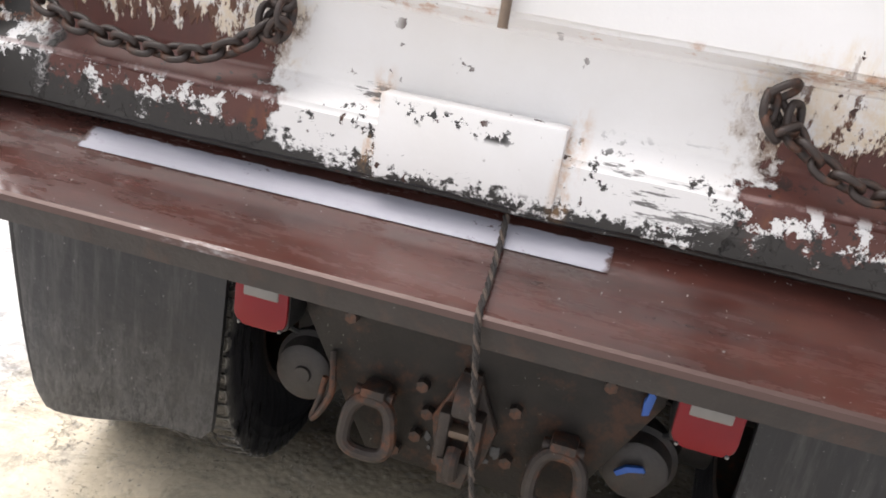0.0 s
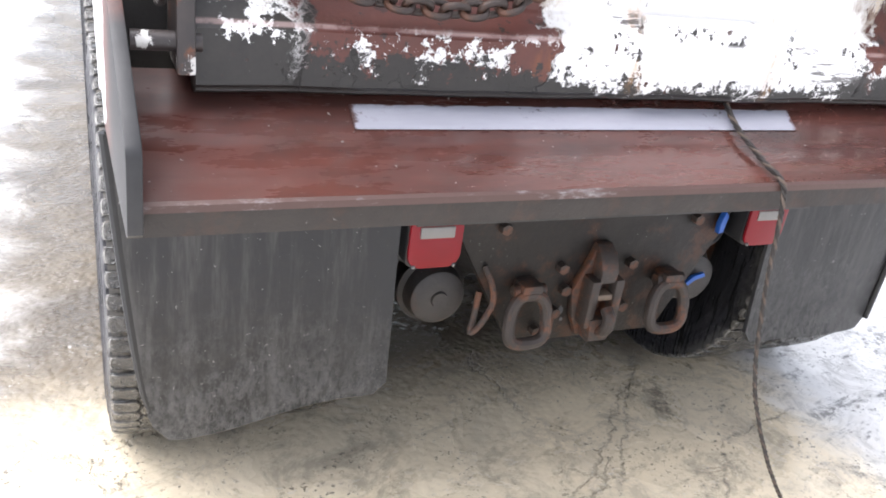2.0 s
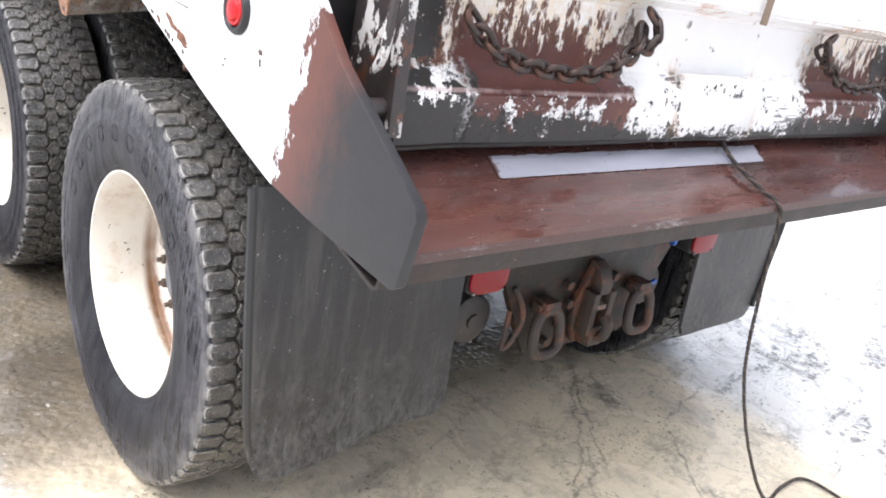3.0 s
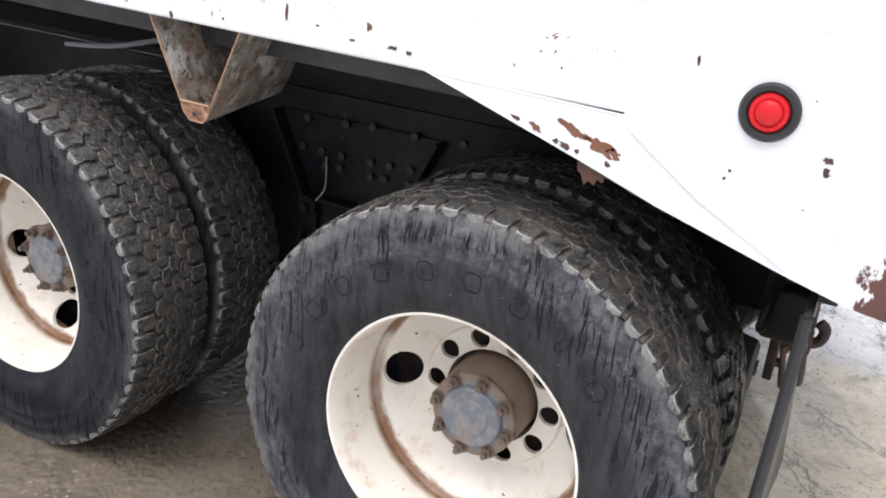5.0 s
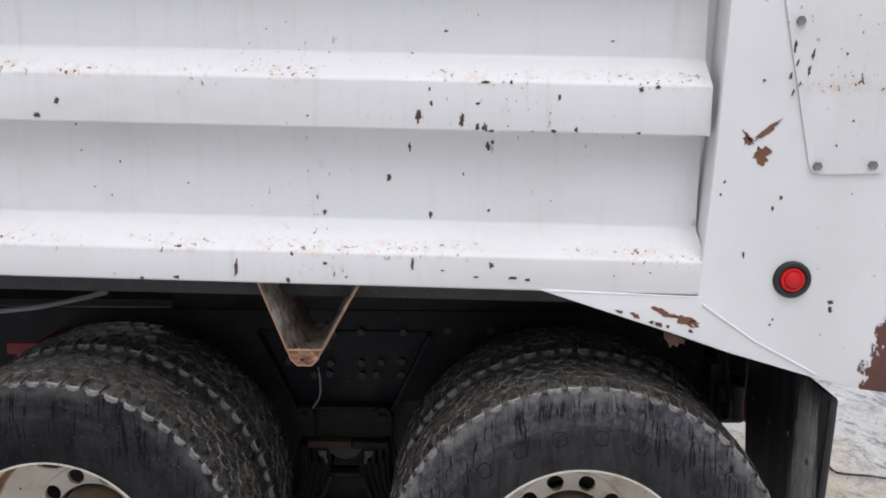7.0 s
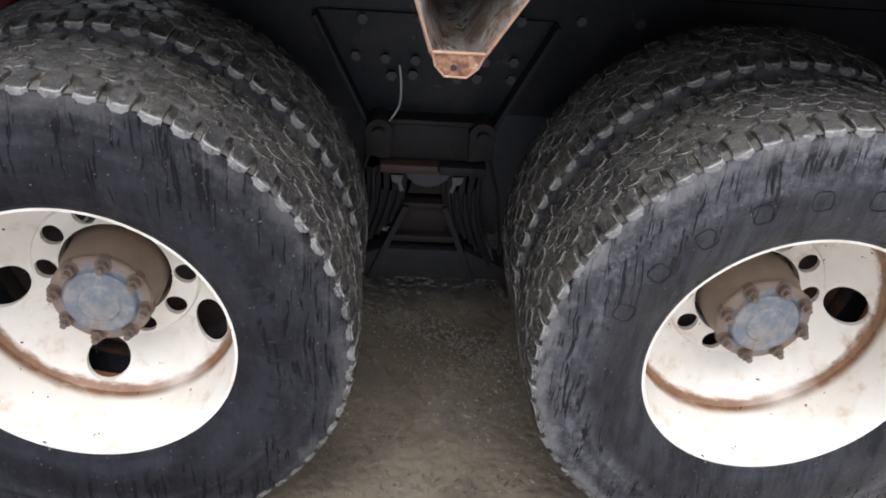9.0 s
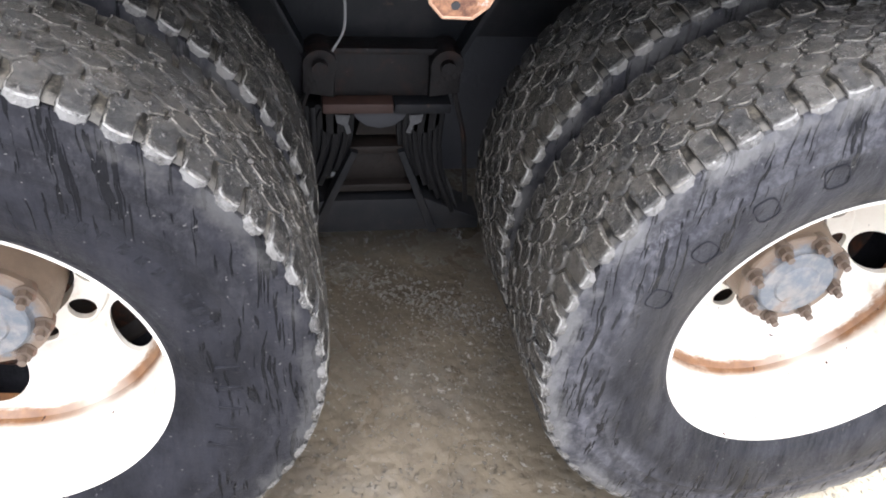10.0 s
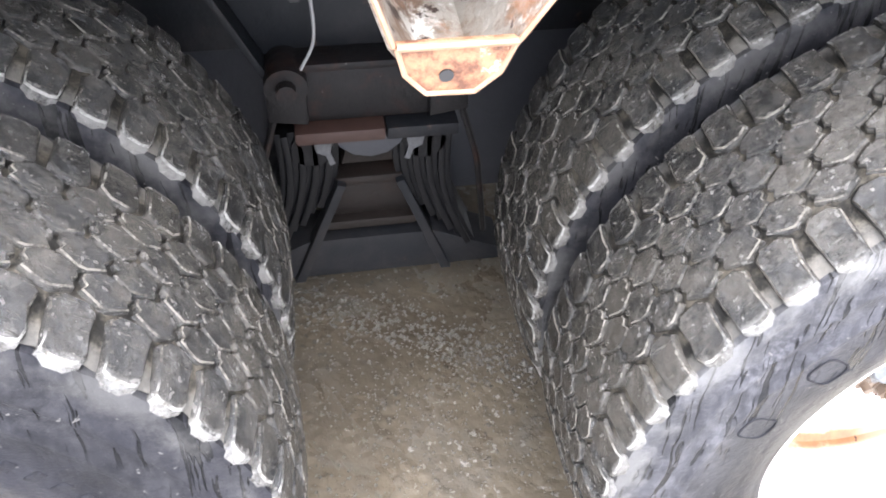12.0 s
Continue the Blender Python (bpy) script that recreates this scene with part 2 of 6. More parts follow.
def oxide_wet():
    t = Tree("wet_red_oxide_paint")
    x, y, z = t.xyz()[0:3]
    grime = t.step(t.noise(6, 7, 0.72, t.stretch((0.25, 1, 1))), 0.38, 0.70)
    col = t.mix(grime, (0.085, 0.029, 0.022), (0.040, 0.020, 0.018))
    blot = t.step(t.noise(3.2, 6, 0.7, t.stretch((0.6, 1.5, 1.5))), 0.50, 0.68)
    col = t.mix(t.math("MULTIPLY", blot, 0.6), col, (0.030, 0.020, 0.018))
    scuff = t.step(t.noise(11, 6, 0.75, t.stretch((0.10, 1, 1))), 0.54, 0.72)
    front = t.step(y, -0.90, -0.97)
    col = t.mix(t.math("MULTIPLY", t.math("MULTIPLY", scuff, front), 0.45), col, (0.22, 0.13, 0.115))
    grit = t.step(t.noise(90, 2, 0.5), 0.73, 0.75)
    col = t.mix(grit, col, (0.34, 0.31, 0.29))
    rough = t.lerp(t.step(t.noise(7, 6, 0.75, t.stretch((0.3, 1.6, 1))), 0.36, 0.66), 0.10, 0.50)
    fall = t.math("ADD", t.math("MULTIPLY", t.noise(10, 4, 0.6, t.stretch((0.5, 1, 1))), 0.9), t.math("MULTIPLY", grit, 0.6))
    return t.done(col, rough, bump=fall, depth=0.0022, coat=0.55, coat_rough=0.08)


def reflection_strip():
    """Reflection on the wet apron, put into the colour; dirty at its torn ends and along its edges."""
    t = Tree("painted_reflection")
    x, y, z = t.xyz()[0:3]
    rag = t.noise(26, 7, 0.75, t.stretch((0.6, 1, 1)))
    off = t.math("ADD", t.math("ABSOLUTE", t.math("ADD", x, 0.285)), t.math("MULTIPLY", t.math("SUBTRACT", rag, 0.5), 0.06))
    # bare masks how far the painted reflection reaches
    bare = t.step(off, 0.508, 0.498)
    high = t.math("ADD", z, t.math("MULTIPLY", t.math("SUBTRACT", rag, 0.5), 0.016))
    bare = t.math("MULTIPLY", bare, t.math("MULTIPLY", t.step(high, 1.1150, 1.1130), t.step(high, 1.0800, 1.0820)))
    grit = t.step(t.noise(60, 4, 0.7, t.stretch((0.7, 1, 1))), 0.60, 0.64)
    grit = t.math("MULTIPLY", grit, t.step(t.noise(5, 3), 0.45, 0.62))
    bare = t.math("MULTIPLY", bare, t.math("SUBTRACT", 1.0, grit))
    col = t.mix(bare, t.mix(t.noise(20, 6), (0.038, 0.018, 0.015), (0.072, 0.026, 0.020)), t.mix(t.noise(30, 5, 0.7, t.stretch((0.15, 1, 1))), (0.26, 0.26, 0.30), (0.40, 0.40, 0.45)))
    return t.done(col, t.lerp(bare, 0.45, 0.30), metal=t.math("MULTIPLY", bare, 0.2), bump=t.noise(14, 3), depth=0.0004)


def worn_lip():
    t = Tree("scuffed_bare_edge")
    n = t.step(t.noise(18, 7, 0.75, t.stretch((0.3, 1, 1))), 0.56, 0.74)
    col = t.mix(n, (0.085, 0.050, 0.042), (0.36, 0.34, 0.34))
    return t.done(col, 0.35, metal=0.3, bump=t.noise(80, 3), depth=0.001)


def dark_steel(name="greasy_black_steel", low=(0.010, 0.010, 0.011), high=(0.045, 0.042, 0.042), rough=0.55, rusty=0.0, spec=None):
    t = Tree(name)
    col = t.mix(t.noise(14, 6, 0.7), low, high)
    if rusty:
        col = t.mix(t.math("MULTIPLY", t.step(t.noise(11, 6, 0.72), 0.50, 0.66), rusty), col, RUST)
    grit = t.math("MULTIPLY", t.step(t.noise(110, 2, 0.5), 0.72, 0.75), t.step(t.noise(5, 3), 0.45, 0.6))
    col = t.mix(t.math("MULTIPLY", grit, 0.6), col, (0.25, 0.24, 0.23))
    return t.done(col, t.lerp(t.noise(9, 4), rough - 0.2, rough + 0.2), bump=t.noise(45, 5, 0.7), depth=0.0025, spec=spec)


def frame_paint():
    t = Tree("dark_chassis_paint")
    col = t.mix(t.step(t.noise(7, 6, 0.7), 0.4, 0.7), (0.009, 0.010, 0.012), (0.021, 0.020, 0.021))
    col = t.mix(t.math("MULTIPLY", t.step(t.noise(16, 6, 0.7), 0.62, 0.75), 0.6), col, (0.13, 0.075, 0.05))
    return t.done(col, 0.50, bump=t.noise(60, 4), depth=0.0012, spec=0.22)


def rust_plate():
    t = Tree("rusted_bracket_plate")
    n = t.noise(26, 7, 0.72)
    col = t.mix(t.step(n, 0.40, 0.62), (0.26, 0.235, 0.20), (0.13, 0.085, 0.055))
    pale = t.step(t.noise(15, 6, 0.75, t.stretch((1, 1, 0.5))), 0.52, 0.60)
    col = t.mix(pale, col, (0.44, 0.42, 0.38))
    glow = t.step(t.noise(9, 6, 0.72, t.stretch((1, 1, 1), (4, 1, 2))), 0.54, 0.64)
    col = t.mix(t.math("MULTIPLY", glow, 0.35), col, ORANGE)
    pits = t.step(t.noise(42, 5, 0.65), 0.58, 0.64)
    col = t.mix(pits, col, (0.05, 0.032, 0.025))
    return t.done(col, 0.55, bump=t.noise(50, 6, 0.7), depth=0.004)


def toe_rust():
    t = Tree("red_brown_rust")
    col = t.mix(t.step(t.noise(40, 6, 0.72), 0.38, 0.62), (0.11, 0.045, 0.026), (0.38, 0.19, 0.10))
    col = t.mix(t.step(t.noise(24, 6, 0.7), 0.60, 0.66), col, (0.50, 0.42, 0.36))
    return t.done(col, 0.55, bump=t.noise(60, 6, 0.7), depth=0.004)


def raw_edge():
    t = Tree("orange_rusted_edge")
    col = t.mix(t.noise(50, 5, 0.7), (0.26, 0.12, 0.06), (0.46, 0.30, 0.20))
    return t.done(col, 0.6, bump=t.noise(70, 4), depth=0.002)


def polar(t):
    x, y, z = t.xyz()[0:3]
    r = t.math("SQRT", t.math("ADD", t.math("MULTIPLY", y, y), t.math("MULTIPLY", z, z)))
    return x, r, t.math("ARCTAN2", z, y)


def sidewall(name, film_tone, sheen):
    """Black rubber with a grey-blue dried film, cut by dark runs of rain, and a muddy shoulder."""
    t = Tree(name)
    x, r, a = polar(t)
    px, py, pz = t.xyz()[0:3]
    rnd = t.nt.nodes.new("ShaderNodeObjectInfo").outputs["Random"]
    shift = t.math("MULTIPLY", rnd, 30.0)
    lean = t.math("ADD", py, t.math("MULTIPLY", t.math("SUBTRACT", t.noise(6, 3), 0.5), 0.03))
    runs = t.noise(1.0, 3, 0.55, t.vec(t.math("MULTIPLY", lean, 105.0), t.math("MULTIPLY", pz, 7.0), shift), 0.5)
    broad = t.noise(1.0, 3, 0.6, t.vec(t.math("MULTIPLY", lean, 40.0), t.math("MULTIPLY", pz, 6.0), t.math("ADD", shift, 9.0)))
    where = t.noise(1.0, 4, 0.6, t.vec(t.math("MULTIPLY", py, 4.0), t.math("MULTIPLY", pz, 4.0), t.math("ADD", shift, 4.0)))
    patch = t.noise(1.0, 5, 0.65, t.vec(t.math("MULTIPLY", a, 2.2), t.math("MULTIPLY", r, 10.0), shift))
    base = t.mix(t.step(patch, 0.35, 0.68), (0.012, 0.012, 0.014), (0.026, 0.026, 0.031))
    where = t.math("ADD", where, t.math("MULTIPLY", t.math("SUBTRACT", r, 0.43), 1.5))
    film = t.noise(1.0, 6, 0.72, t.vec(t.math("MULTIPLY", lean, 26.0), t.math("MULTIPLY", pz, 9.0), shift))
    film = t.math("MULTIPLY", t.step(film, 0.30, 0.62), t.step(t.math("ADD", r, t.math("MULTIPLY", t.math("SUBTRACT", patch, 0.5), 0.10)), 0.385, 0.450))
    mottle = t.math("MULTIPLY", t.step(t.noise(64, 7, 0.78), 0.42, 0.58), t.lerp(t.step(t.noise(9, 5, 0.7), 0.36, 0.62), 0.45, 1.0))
    base = t.mix(t.math("MULTIPLY", film, t.lerp(mottle, 0.22, 1.0)), base, tuple(film_tone * c for c in (1.0, 0.98, 1.08)))
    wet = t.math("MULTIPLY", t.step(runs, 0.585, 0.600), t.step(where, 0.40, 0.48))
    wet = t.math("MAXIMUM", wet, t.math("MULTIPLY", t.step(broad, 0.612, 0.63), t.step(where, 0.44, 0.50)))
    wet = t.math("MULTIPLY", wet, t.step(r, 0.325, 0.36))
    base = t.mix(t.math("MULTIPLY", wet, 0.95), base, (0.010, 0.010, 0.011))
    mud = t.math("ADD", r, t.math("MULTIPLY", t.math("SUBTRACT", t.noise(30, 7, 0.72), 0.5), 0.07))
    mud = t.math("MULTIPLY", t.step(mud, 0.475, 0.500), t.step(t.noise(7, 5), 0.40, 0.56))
    base = t.mix(t.math("MULTIPLY", mud, 0.5), base, tuple((0.06 + 1.3 * film_tone) * c for c in (1.0, 0.97, 0.93)))
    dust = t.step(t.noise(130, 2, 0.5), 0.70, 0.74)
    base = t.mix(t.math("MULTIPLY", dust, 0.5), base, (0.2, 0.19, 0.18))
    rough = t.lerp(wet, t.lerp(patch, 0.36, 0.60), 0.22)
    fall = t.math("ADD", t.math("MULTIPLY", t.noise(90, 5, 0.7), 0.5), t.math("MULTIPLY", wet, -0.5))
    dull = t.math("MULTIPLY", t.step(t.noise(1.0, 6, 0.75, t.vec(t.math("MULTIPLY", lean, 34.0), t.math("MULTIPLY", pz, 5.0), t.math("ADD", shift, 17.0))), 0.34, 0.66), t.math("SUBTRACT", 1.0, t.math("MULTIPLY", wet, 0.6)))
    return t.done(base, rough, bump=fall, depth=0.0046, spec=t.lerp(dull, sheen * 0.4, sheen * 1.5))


def tread_rubber():
    """Worn wet rubber blocks, dark on top, with a dusty grey-brown film in patches."""
    t = Tree("muddy_tread_rubber")
    x, r, a = polar(t)
    swing = t.vec(t.math("MULTIPLY", x, 60.0), t.math("MULTIPLY", a, 9.0), t.math("MULTIPLY", r, 40.0))
    n = t.noise(30, 7, 0.72)
    base = t.mix(t.step(n, 0.36, 0.66), (0.014, 0.0135, 0.013), (0.056, 0.051, 0.044))
    patchy = t.step(t.noise(7, 5, 0.7), 0.44, 0.62)
    base = t.mix(t.math("MULTIPLY", patchy, 0.38), base, (0.115, 0.100, 0.078))
    scratch = t.step(t.noise(3.0, 5, 0.75, swing), 0.56, 0.66)
    base = t.mix(t.math("MULTIPLY", scratch, 0.40), base, (0.19, 0.175, 0.150))
    stones = t.step(t.noise(110, 3, 0.5), 0.65, 0.68)
    base = t.mix(t.math("MULTIPLY", stones, 0.5), base, (0.26, 0.245, 0.225))
    edge = t.math("ADD", t.math("ABSOLUTE", x), t.math("MULTIPLY", t.math("SUBTRACT", t.noise(60, 6, 0.75), 0.5), 0.018))
    shoulder = t.math("MULTIPLY", t.step(edge, 0.1195, 0.1265), t.step(t.noise(12, 6, 0.75), 0.38, 0.56))
    base = t.mix(t.math("MULTIPLY", shoulder, 0.6), base, (0.23, 0.22, 0.205))
    fall = t.math("ADD", t.math("MULTIPLY", t.noise(55, 7, 0.75), 0.7), t.math("ADD", t.math("MULTIPLY", scratch, 0.25), t.math("MULTIPLY", t.noise(17, 3), 0.9)))
    return t.done(base, t.lerp(t.step(n, 0.35, 0.65), 0.07, 0.28), bump=fall, depth=0.0075, spec=1.0)


def tread_edge():
    """Dried road mud clinging to the blocks' cut edges and lying in the narrow grooves."""
    t = Tree("mud_on_tread_edges")
    x, r, a = polar(t)
    cling = t.step(t.noise(16, 7, 0.78), 0.44, 0.64)
    col = t.mix(cling, (0.024, 0.0225, 0.020), (0.20, 0.180, 0.150))
    chalk = t.math("MULTIPLY", t.step(t.math("ABSOLUTE", x), 0.104, 0.124), t.step(t.noise(19, 6, 0.78), 0.40, 0.56))
    col = t.mix(t.math("MULTIPLY", chalk, 0.85), col, (0.31, 0.30, 0.28))
    return t.done(col, t.lerp(cling, 0.12, 0.40), bump=t.noise(90, 6, 0.75), depth=0.004)


def groove_mud():
    t = Tree("dark_mud_in_grooves")
    n = t.noise(35, 6, 0.72)
    col = t.mix(t.step(n, 0.42, 0.66), (0.018, 0.017, 0.015), (0.135, 0.118, 0.092))
    ragged = t.math("ADD", t.math("ABSOLUTE", t.xyz()[0]), t.math("MULTIPLY", t.math("SUBTRACT", n, 0.5), 0.06))
    col = t.mix(t.math("MULTIPLY", t.step(ragged, 0.096, 0.114), 0.6), col, (0.17, 0.16, 0.145))
    return t.done(col, 0.45, bump=n, depth=0.004, spec=0.3)


def rim_paint():
    t = Tree("white_wheel_paint_with_rust")
    x, r, a = polar(t)
    ring = t.math("ABSOLUTE", t.math("SUBTRACT", r, 0.272))
    rag = t.noise(1.0, 6, 0.7, t.vec(t.math("MULTIPLY", a, 5.0), t.math("MULTIPLY", r, 60.0), t.math("MULTIPLY", x, 30.0)))
    seam = t.math("MULTIPLY", t.step(t.math("ADD", ring, t.math("MULTIPLY", t.math("SUBTRACT", rag, 0.5), 0.022)), 0.015, 0.004), t.step(x, 0.02, 0.045))
    part_round = t.step(t.noise(1.0, 2, 0.5, t.vec(t.math("COSINE", a), t.math("SINE", a), 3.3)), 0.40, 0.56)
    col = t.mix(t.math("MULTIPLY", t.step(t.noise(7, 5), 0.4, 0.75), 0.45), (0.74, 0.70, 0.62), (0.55, 0.47, 0.37))
    runs = t.math("MULTIPLY", t.step(t.noise(14, 5, 0.7), 0.52, 0.75), part_round)
    col = t.mix(t.math("MULTIPLY", runs, 0.5), col, (0.45, 0.27, 0.14))
    col = t.mix(t.math("MULTIPLY", seam, t.math("ADD", 0.22, t.math("MULTIPLY", part_round, 0.78))), col, t.mix(t.noise(40, 5, 0.7), (0.085, 0.045, 0.026), (0.30, 0.145, 0.06)))
    chip = t.step(t.noise(48, 3, 0.55), 0.71, 0.725)
    col = t.mix(chip, col, RUST_DARK)
    return t.done(col, 0.42, bump=t.noise(60, 4), depth=0.0012)


def hub_steel():
    t = Tree("weathered_hub_steel")
    x, r, a = polar(t)
    n = t.noise(22, 6, 0.7)
    col = t.mix(t.step(n, 0.38, 0.62), (0.13, 0.145, 0.165), (0.235, 0.225, 0.215))
    rim = t.math("ADD", r, t.math("MULTIPLY", t.math("SUBTRACT", n, 0.5), 0.06))
    col = t.mix(t.math("MULTIPLY", t.step(rim, 0.078, 0.092), 0.8), col, (0.20, 0.135, 0.085))
    col = t.mix(t.math("MULTIPLY", t.step(t.noise(13, 5, 0.7), 0.58, 0.7), 0.6), col, (0.19, 0.125, 0.085))
    return t.done(col, 0.5, metal=0.15, bump=t.noise(60, 5), depth=0.002)


def flap_rubber():
    t = Tree("splashed_black_rubber_sheet")
    x, y, z = t.xyz()[0:3]
    runs = t.step(t.noise(16, 5, 0.7, t.stretch((1, 1, 0.12))), 0.45, 0.72)
    col = t.mix(runs, (0.017, 0.017, 0.018), (0.062, 0.060, 0.058))
    splash = t.math("ADD", z, t.math("MULTIPLY", t.math("SUBTRACT", t.noise(9, 6, 0.75), 0.5), 0.6))
    splash = t.math("MULTIPLY", t.step(splash, 0.66, 0.22), t.step(t.noise(62, 7, 0.8, t.stretch((1, 1, 0.5))), 0.40, 0.62))
    col = t.mix(t.math("MULTIPLY", splash, 0.6), col, (0.16, 0.155, 0.15))
    dots = t.step(t.noise(120, 2, 0.5), 0.72, 0.74)
    col = t.mix(t.math("MULTIPLY", dots, 0.7), col, (0.28, 0.27, 0.26))
    return t.done(col, t.lerp(runs, 0.28, 0.50), bump=t.math("ADD", t.noise(25, 5), t.math("MULTIPLY", splash, 0.5)), depth=0.0025, spec=0.38)


def sprayed_flap():
    """The wheel's side of a flap: black, with a broad pale band of dried spray where the tyres throw it."""
    t = Tree("spray_whitened_rubber")
    x, y, z = t.xyz()[0:3]
    fine = t.noise(1.0, 6, 0.75, t.vec(t.math("MULTIPLY", x, 70.0), 0.0, t.math("MULTIPLY", z, 11.0)))
    wide = t.math("MULTIPLY", t.step(z, 0.95, 0.45), 0.055)
    band = t.math("ABSOLUTE", t.math("ADD", t.math("ABSOLUTE", x), -1.050))
    band = t.math("SUBTRACT", band, wide)
    band = t.math("ADD", band, t.math("MULTIPLY", t.math("SUBTRACT", fine, 0.5), 0.16))
    high = t.math("ADD", z, t.math("MULTIPLY", t.math("SUBTRACT", fine, 0.5), 0.35))
    spray = t.math("MULTIPLY", t.step(band, 0.075, 0.035), t.step(high, 1.02, 0.86))
    faint = t.math("MULTIPLY", t.step(t.noise(1.0, 6, 0.72, t.vec(t.math("MULTIPLY", x, 22.0), 5.0, t.math("MULTIPLY", z, 2.5))), 0.42, 0.62), 0.55)
    col = t.mix(faint, (0.020, 0.020, 0.022), (0.13, 0.128, 0.13))
    pits = t.step(t.noise(44, 6, 0.75, t.stretch((1, 1, 0.35))), 0.44, 0.60)
    col = t.mix(t.math("MULTIPLY", spray, t.lerp(pits, 0.65, 1.0)), col, (0.60, 0.59, 0.57))
    return t.done(col, t.lerp(spray, 0.30, 0.62), bump=t.math("ADD", fine, t.math("MULTIPLY", spray, 0.5)), depth=0.002)


def plain(name, color, rough, metal=0.0, grain=40.0, spread=0.3, depth=0.001, coat=0.0, spec=None):
    t = Tree(name)
    darker = tuple(c * (1 - spread) for c in color)
    return t.done(t.mix(t.noise(grain, 5, 0.65), darker, color), rough, metal, bump=t.noise(grain * 2, 4), depth=depth, coat=coat, spec=spec)


def red_lens(name, color):
    t = Tree(name)
    rings = t.noise(9, 2)
    return t.done(t.mix(t.noise(12, 4), color, tuple(c * 0.75 for c in color)), 0.30, bump=rings, depth=0.0004, coat=0.12, spec=0.25)


def ground_material():
    """Wet concrete: open slab whitened for glare, tan silt lying beneath and behind the truck, mud darkened for shade
    below it, dark grime, fine grit, cracks.
    """
    t = Tree("wet_muddy_concrete")
    x, y, z = t.xyz()[0:3]
    rag = t.noise(2.4, 6, 0.65, warp=0.5)
    wob = t.math("MULTIPLY", t.math("SUBTRACT", rag, 0.5), 0.9)
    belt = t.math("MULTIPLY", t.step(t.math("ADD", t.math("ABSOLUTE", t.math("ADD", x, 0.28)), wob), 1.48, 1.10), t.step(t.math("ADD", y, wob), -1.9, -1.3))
    # slab paler than wet concrete: the open ground's glare is put into its colour
    slab = t.mix(t.step(t.noise(1.3, 6, 0.6, warp=0.4), 0.35, 0.65), (0.80, 0.79, 0.77), (0.68, 0.665, 0.64))
    silt = t.mix(t.step(t.noise(1.7, 6, 0.62, warp=0.6), 0.38, 0.62), (0.62, 0.545, 0.41), (0.72, 0.62, 0.45))
    # real mud, its tone lowered to hold the truck's shade too
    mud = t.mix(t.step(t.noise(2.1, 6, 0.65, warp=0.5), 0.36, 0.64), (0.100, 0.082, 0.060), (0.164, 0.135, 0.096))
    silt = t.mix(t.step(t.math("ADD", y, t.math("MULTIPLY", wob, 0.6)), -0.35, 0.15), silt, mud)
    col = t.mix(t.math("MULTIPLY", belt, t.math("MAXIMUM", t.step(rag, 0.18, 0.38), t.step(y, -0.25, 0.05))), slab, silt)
    grime = t.noise(5.5, 8, 0.78, warp=0.8)
    smear = t.step(t.noise(1.1, 4, 0.6, t.stretch((1.0, 0.5, 1.0), (3, 5, 0))), 0.38, 0.50)
    col = t.mix(t.math("MULTIPLY", t.math("MULTIPLY", t.step(grime, 0.48, 0.64), smear), t.lerp(belt, 0.55, 0.42)), col, (0.13, 0.122, 0.108))
    bits = t.step(t.noise(70, 3, 0.6), 0.60, 0.64)
    speck = t.math("MULTIPLY", bits, t.step(t.noise(4.0, 5, 0.7), 0.45, 0.60))
    col = t.mix(t.math("MULTIPLY", speck, 0.7), col, (0.085, 0.08, 0.072))
    pale = t.math("MULTIPLY", t.step(t.noise(55, 3, 0.6, t.stretch((1, 1, 1), (7, 3, 0))), 0.62, 0.66), t.step(t.noise(3.2, 4), 0.48, 0.62))
    col = t.mix(t.math("MULTIPLY", pale, 0.5), col, (0.55, 0.53, 0.49))
    slant = t.vec(t.math("ADD", t.math("MULTIPLY", x, 0.9), t.math("MULTIPLY", y, -2.6)), t.math("ADD", t.math("MULTIPLY", x, 0.8), t.math("MULTIPLY", y, 0.35)), 0.0)
    rows = t.math("MULTIPLY", t.step(t.noise(2.2, 6, 0.72, slant, warp=0.5), 0.52, 0.60), t.step(t.noise(24, 6, 0.8), 0.44, 0.56))
    rows = t.math("MULTIPLY", rows, t.step(y, 0.25, -0.35))
    col = t.mix(t.math("MULTIPLY", rows, t.lerp(belt, 0.85, 0.25)), col, (0.060, 0.056, 0.052))
    bent = t.nt.nodes.new("ShaderNodeVectorMath")
    bent.operation = "ADD"
    t.put(bent.inputs[0], t.coord)
    t.put(bent.inputs[1], t.vec(t.math("MULTIPLY", t.noise(3, 6, 0.75), 0.5), t.math("MULTIPLY", t.noise(3.4, 6, 0.75, t.stretch((1, 1, 1), (9, 4, 2))), 0.5), 0.0))
    edge = t.cells(0.9, "DISTANCE_TO_EDGE", bent.outputs[0])
    crack = t.math("MULTIPLY", t.step(edge, 0.011, 0.002), t.step(t.noise(2.6, 4), 0.44, 0.58))
    crack = t.math("MULTIPLY", crack, t.step(t.noise(26, 4, 0.7), 0.36, 0.50))
    wx = t.math("ADD", x, t.math("MULTIPLY", t.math("SUBTRACT", t.noise(9, 6, 0.75), 0.5), 0.12))
    wy = t.math("ADD", y, t.math("MULTIPLY", t.math("SUBTRACT", t.noise(9, 6, 0.75, t.stretch((1, 1, 1), (5, 2, 1))), 0.5), 0.12))
    split = None
